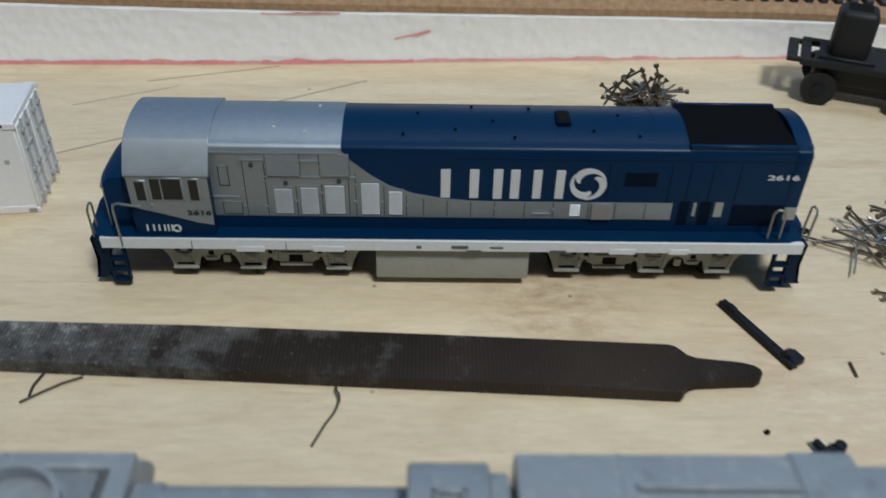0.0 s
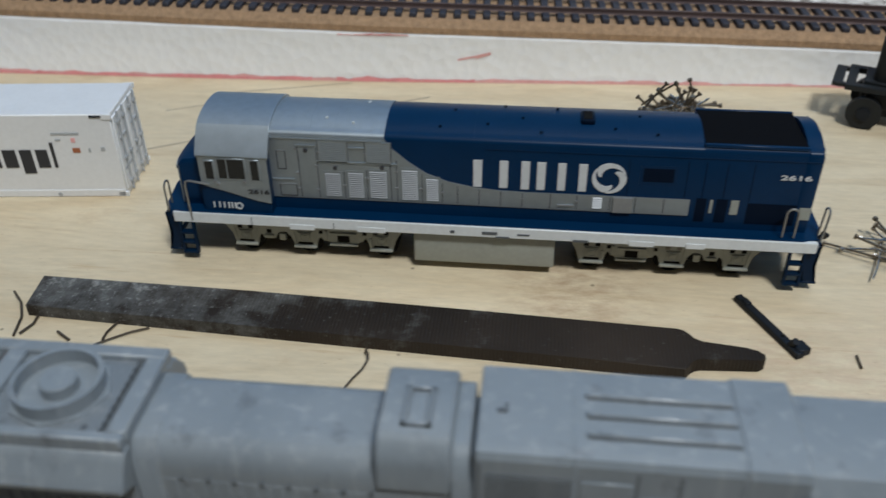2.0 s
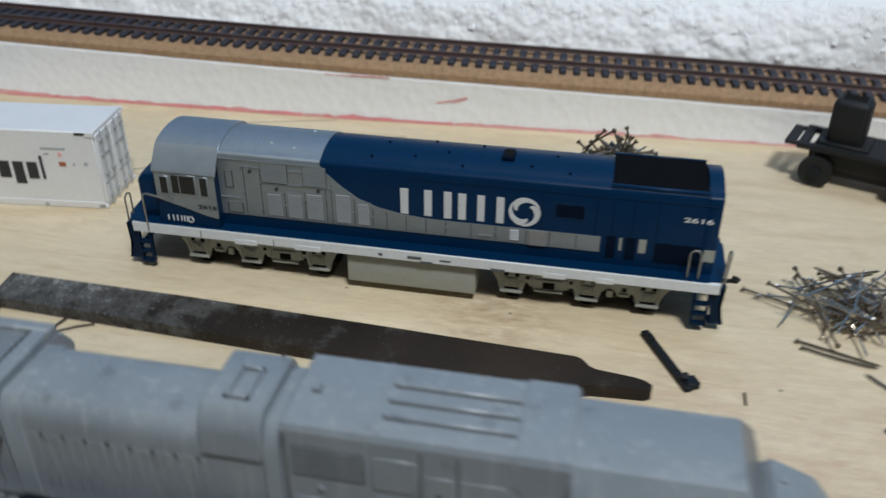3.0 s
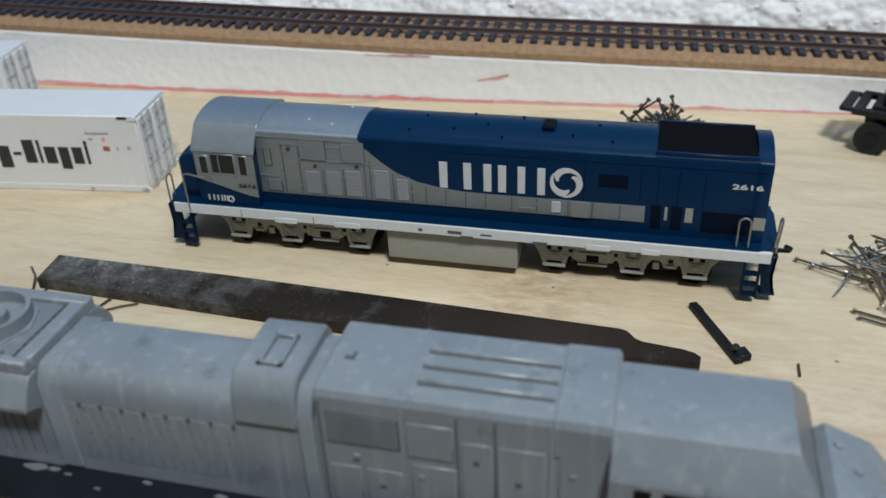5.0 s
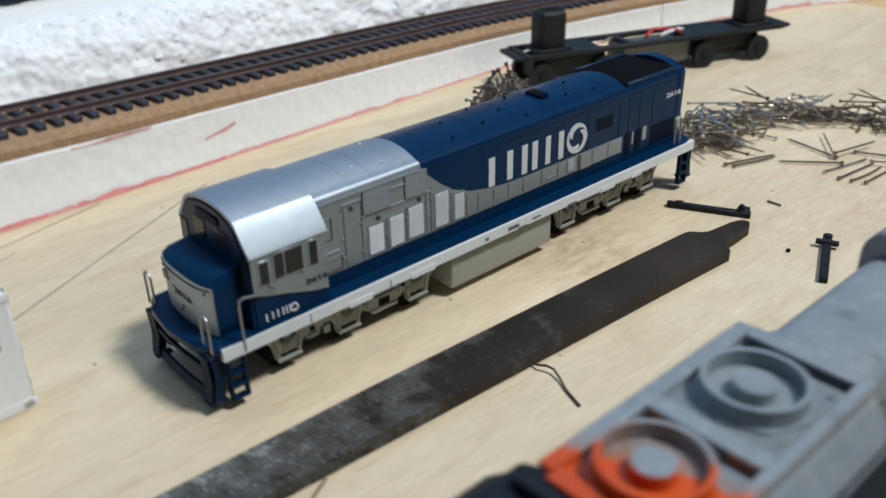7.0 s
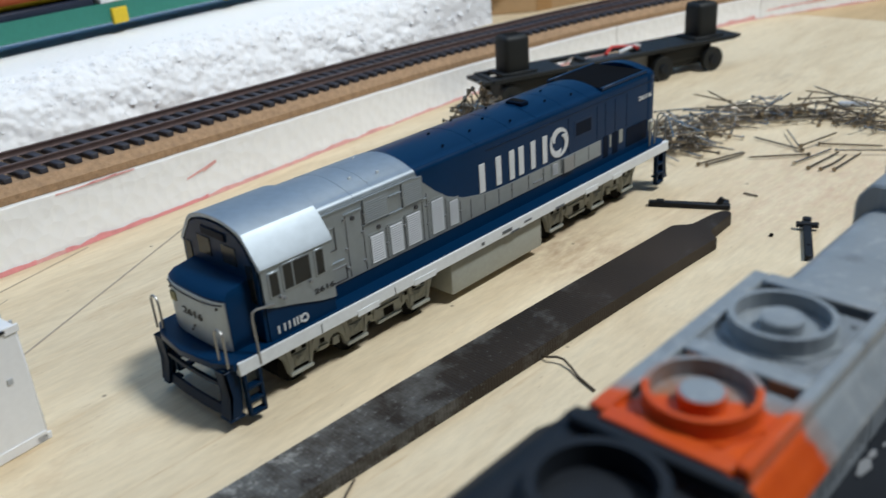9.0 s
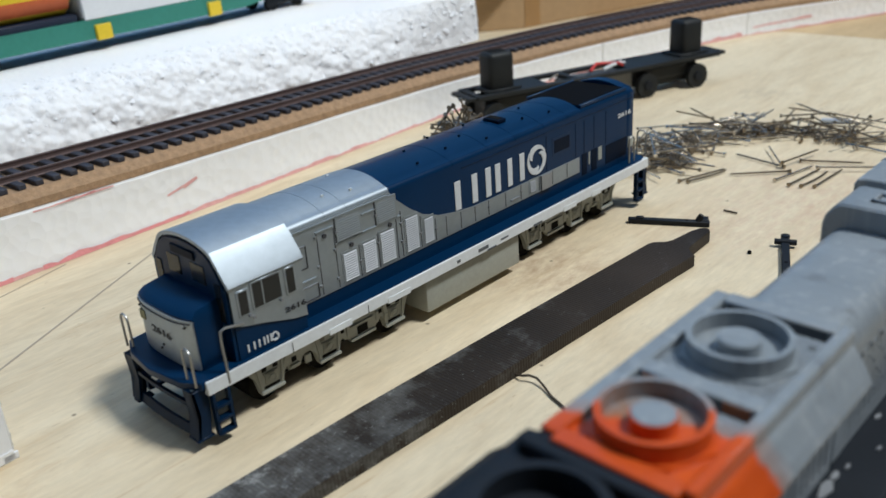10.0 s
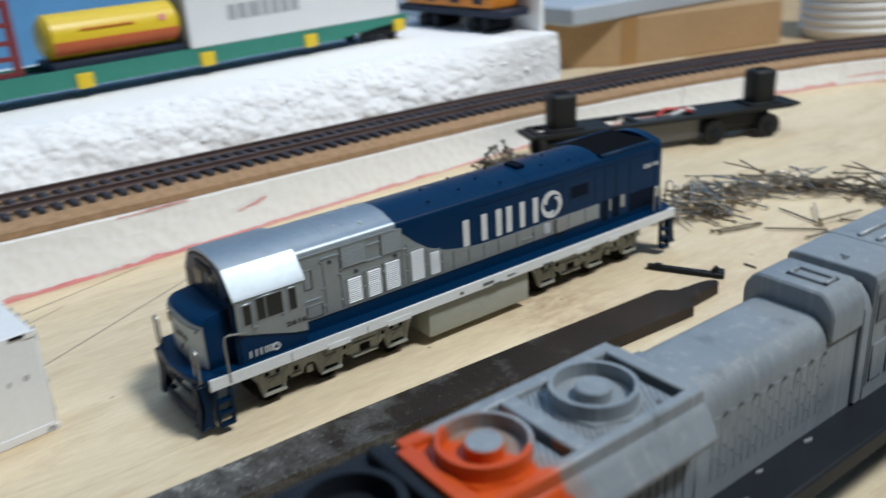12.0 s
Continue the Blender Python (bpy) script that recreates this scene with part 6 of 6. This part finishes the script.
def pencil_line(a, b, w=0.0022, label="faint pencil line drawn across the plywood", material=None):
    a, b = Vector((*a, 0)), Vector((*b, 0))
    s = (b - a).cross(Vector((0, 0, 1))).normalized() * w
    bm = B(); box(bm, 0, 1, -1, 1, 0.0004, 0.0012)
    for v in bm.verts:
        v.co = a.lerp(b, v.co.x) + s * v.co.y + Vector((0, 0, v.co.z))
    solo("pencil_line", bm, material or PENCIL, label, "pencil line")


pencil_line((-1.45, 0.77), (-0.30, 1.40), 0.0045)
pencil_line((-1.25, 1.37), (-0.70, 1.527), 0.004)
pencil_line((-1.50, 1.15), (-1.10, 1.33))

# ---- train and background on the foam block ----


def background_wagon(x0, x1, yn, zb, label):
    ob = thing("container_wagon", ((x0 + x1) / 2, yn + 0.16, zb), label, "model wagon")
    for y in (yn, yn + 0.30):
        bm = B(); prism(bm, [(x0, 0.70), (x0, 0.765), (x1, 0.765), (x1, 0.72), (x1 - 0.3, 0.70), (x1 - 0.6, 0.665), (x0 + 0.6, 0.665), (x0 + 0.3, 0.69)], "y", y, y + 0.02); part("side_beam", bm, GREEN, ob, "green side beam")
    bm = B(); box(bm, x0, x1, yn + 0.02, yn + 0.30, 0.70, 0.735); part("floor", bm, NAVY, ob)
    x = x0 + 0.42
    while x < x1:
        bm = B(); box(bm, x - 0.045, x + 0.045, yn - 0.02, yn + 0.01, 0.655, 0.735, 0.004); part("stake_pocket", bm, YELLOW, ob, "yellow corner bracket")
        x += 0.735
    for c in (x0 + 0.28, x1 - 0.22):
        bm = B(); box(bm, c - 0.17, c + 0.17, yn + 0.03, yn + 0.05, 0.635, 0.70, 0.01); tr = part("truck_frame", bm, BLACK, ob)
        for a in (-0.11, 0.11):
            for y in (yn + 0.06, yn + 0.25):
                bm = B(); rod(bm, (c + a, y - 0.01, zb + 0.096), (c + a, y + 0.01, zb + 0.096), 0.052, 16); part("wheel", bm, BLACK, ob)
    return ob


ZB = 0.555
wagon = background_wagon(-2.38, 1.80, 2.93, ZB, "green model container wagon on the foam block")
bc = thing("background_container", (0.95, 3.08, 0.765), "white model container with dark lettering on the green wagon", "container")
bm = B(); box(bm, 0.155, 1.72, 2.925, 3.225, 0.765, 1.12, 0.004); part("body", bm, WHITE_BOX, bc)
for i in range(14):
    bm = B(); box(bm, 0.15, 0.156, 2.935 + i * 0.02, 2.945 + i * 0.02, 0.78, 1.11); part("end_corrugation", bm, DOOR_LINE, bc)
x = 0.42
for w in (0.07, 0.075, 0.09, 0.065, 0.07, 0.07, 0.075):
    bm = B(); box(bm, x, x + w - 0.018, 2.921, 2.926, 0.90, 0.985); part("lettering_bar", bm, DOOR_LINE, bc, "grey lettering bar")
    x += w
bm = B(); prism(bm, [(0.98, 0.975), (1.03, 1.0), (1.10, 0.965), (1.19, 1.01), (1.15, 1.06), (1.06, 1.08), (1.0, 1.05)], "y", 2.920, 2.926); part("emblem", bm, RED, bc, "red emblem patch")
x = 1.25
for w in (0.06, 0.07, 0.07):
    bm = B(); box(bm, x, x + w - 0.018, 2.921, 2.926, 1.0, 1.075); part("lettering_bar", bm, DOOR_LINE, bc)
    x += w

tk = thing("tank_container", (-0.26, 3.08, 0.765), "yellow model tank container with an orange band", "tank container")
bm = B(); rod(bm, (-0.60, 3.08, 0.92), (0.11, 3.08, 0.92), 0.125, 28); part("tank", bm, YELLOW, tk, "yellow cylindrical tank")
for x in (-0.60, 0.11):
    bm = B(); rod(bm, (x, 3.08, 0.92), (x + (0.03 if x > 0 else -0.03), 3.08, 0.92), 0.125, 28, 0.09); part("tank_end", bm, YELLOW, tk)
bm = B()
o = [(3.08 - 0.127 * math.cos(a), 0.92 - 0.127 * math.sin(a)) for a in (radians(d) for d in range(8, 46, 6))]
prism(bm, o + [(y + 0.01, z + 0.004) for y, z in o[::-1]], "x", -0.60, 0.11); part("band", bm, DEEP_ORANGE, tk, "orange band low on the tank")
bm = B(); box(bm, -0.63, 0.13, 2.95, 3.21, 0.755, 0.80, 0.004); part("frame", bm, NAVY, tk)
bm = B(); box(bm, -0.45, -0.15, 2.951, 2.958, 0.955, 0.962); part("lettering_bar", bm, DEEP_ORANGE, tk)
bm = B(); rod(bm, (0.02, 2.958, 0.965), (0.02, 2.952, 0.965), 0.02, 12); part("hazard_mark", bm, RED, tk)

rw = thing("red_rack", (-1.25, 3.0, 0.735), "dark red open rack standing on the green wagon", "wagon rack")
for x in (-1.70, -1.4, -1.1, -0.80):
    bm = B(); box(bm, x - 0.02, x + 0.02, 2.965, 2.995, 0.735, 1.15); part("post", bm, WAGON_RED, rw)
for z in (0.78, 0.86, 0.94, 1.03, 1.13):
    bm = B(); box(bm, -1.72, -0.78, 2.962, 2.978, z - 0.012, z + 0.012); part("rail", bm, WAGON_RED, rw)

ow = thing("orange_wagon", (2.2, 2.95, ZB), "orange model rail vehicle with dark chassis on the foam block", "model wagon")
bm = B(); box(bm, 1.64, 2.58, 2.85, 3.11, 0.72, 1.05, 0.02, 2); part("body", bm, WAGON_ORANGE, ow)
for x in (1.70, 1.90, 2.16, 2.40):
    bm = B(); box(bm, x, x + 0.09, 2.845, 2.852, 0.75, 0.80); part("panel", bm, NAVY, ow)
bm = B(); box(bm, 1.56, 2.68, 2.84, 3.12, 0.665, 0.715, 0.006); part("frame", bm, NAVY, ow)
for x in (1.80, 1.94, 2.34, 2.48):
    bm = B(); rod(bm, (x, 2.88, ZB + 0.05), (x, 3.1, ZB + 0.05), 0.05, 16); part("wheelset", bm, BLACK, ow)
bm = B(); prism(bm, [(2.503, 2.32), (2.538, 2.32), (2.538, 4.15), (2.503, 4.15)], "z", 0.5555, 1.6, 0.006)
solo("upright_foam_board", bm, FOAM, "upright white polystyrene panel on the block's end", "foam board")

# the orange vehicle stands across the end of the block, the wagon at a slight angle on it
ow.matrix_world = Matrix.Translation(Vector((2.288, 2.88, ZB)) * U) @ Matrix.Rotation(radians(-86), 4, "Z")
swing = Matrix.Translation(Vector((1.8, 3.08, 0)) * U) @ Matrix.Rotation(radians(5), 4, "Z") @ Matrix.Translation(Vector((-1.8, -3.08, 0)) * U)
for ob in (wagon, bc, tk, rw):
    ob.matrix_world = Matrix.Translation((0, 0, -0.044 * U)) @ swing @ Matrix.Translation(ob.location)

# ---- cardboard box, sheet and pots beyond the track ----
bx = thing("cardboard_box", (5.0, 3.6, 0), "brown cardboard box standing beyond the track", "box")
bm = B(); prism(bm, [(4.02, 2.96), (5.76, 2.54), (6.1, 3.8), (3.9, 4.5), (3.42, 3.50)], "z", 0.0, 0.40, 0.01); part("body", bm, CARD, bx)
bm = B(); prism(bm, [(4.04, 2.950), (4.20, 2.912), (4.22, 2.94), (4.05, 2.98)], "z", 0.0, 0.402); part("tape", bm, TAPE, bx, "brown tape strip")
bm = B(); prism(bm, [(3.45, 2.95), (5.6, 2.9), (5.9, 4.2), (3.4, 4.4)], "z", 0.405, 0.56, 0.02)
solo("foam_sheet", bm, PALE_SHEET, "pale blue-grey sheet lying on the cardboard box", "sheet")


def pot(x, y, r, h, label):
    ob = thing("plastic_pot", (x, y, 0), label, "plastic pot", "white pots")
    bm = B()
    prof = [(0.0, 0.0), (r * 0.9, 0.0), (r * 0.93, 0.02)]
    z = 0.06
    while z < h - 0.04:
        prof += [(r * 0.95, z), (r * 0.99, z + 0.02), (r * 0.99, z + 0.045), (r * 0.95, z + 0.065)]
        z += 0.075
    prof += [(r, h), (0.0, h)]
    seg = 40
    rings = [[bm.verts.new((x + a * math.cos(k * math.tau / seg), y + a * math.sin(k * math.tau / seg), b)) for k in range(seg)] for a, b in prof[1:-1]]
    for a, b in zip(rings, rings[1:]):
        for k in range(seg):
            bm.faces.new((a[k], a[(k + 1) % seg], b[(k + 1) % seg], b[k]))
    bm.faces.new(rings[0][::-1])
    bm.faces.new(rings[-1])
    part("body", bm, POT, ob, smooth=30)
    return ob


pot(6.55, 2.25, 0.52, 0.9, "white ribbed plastic pot standing on the table")
pot(7.35, 1.35, 0.48, 0.9, "white ribbed plastic pot standing on the table")
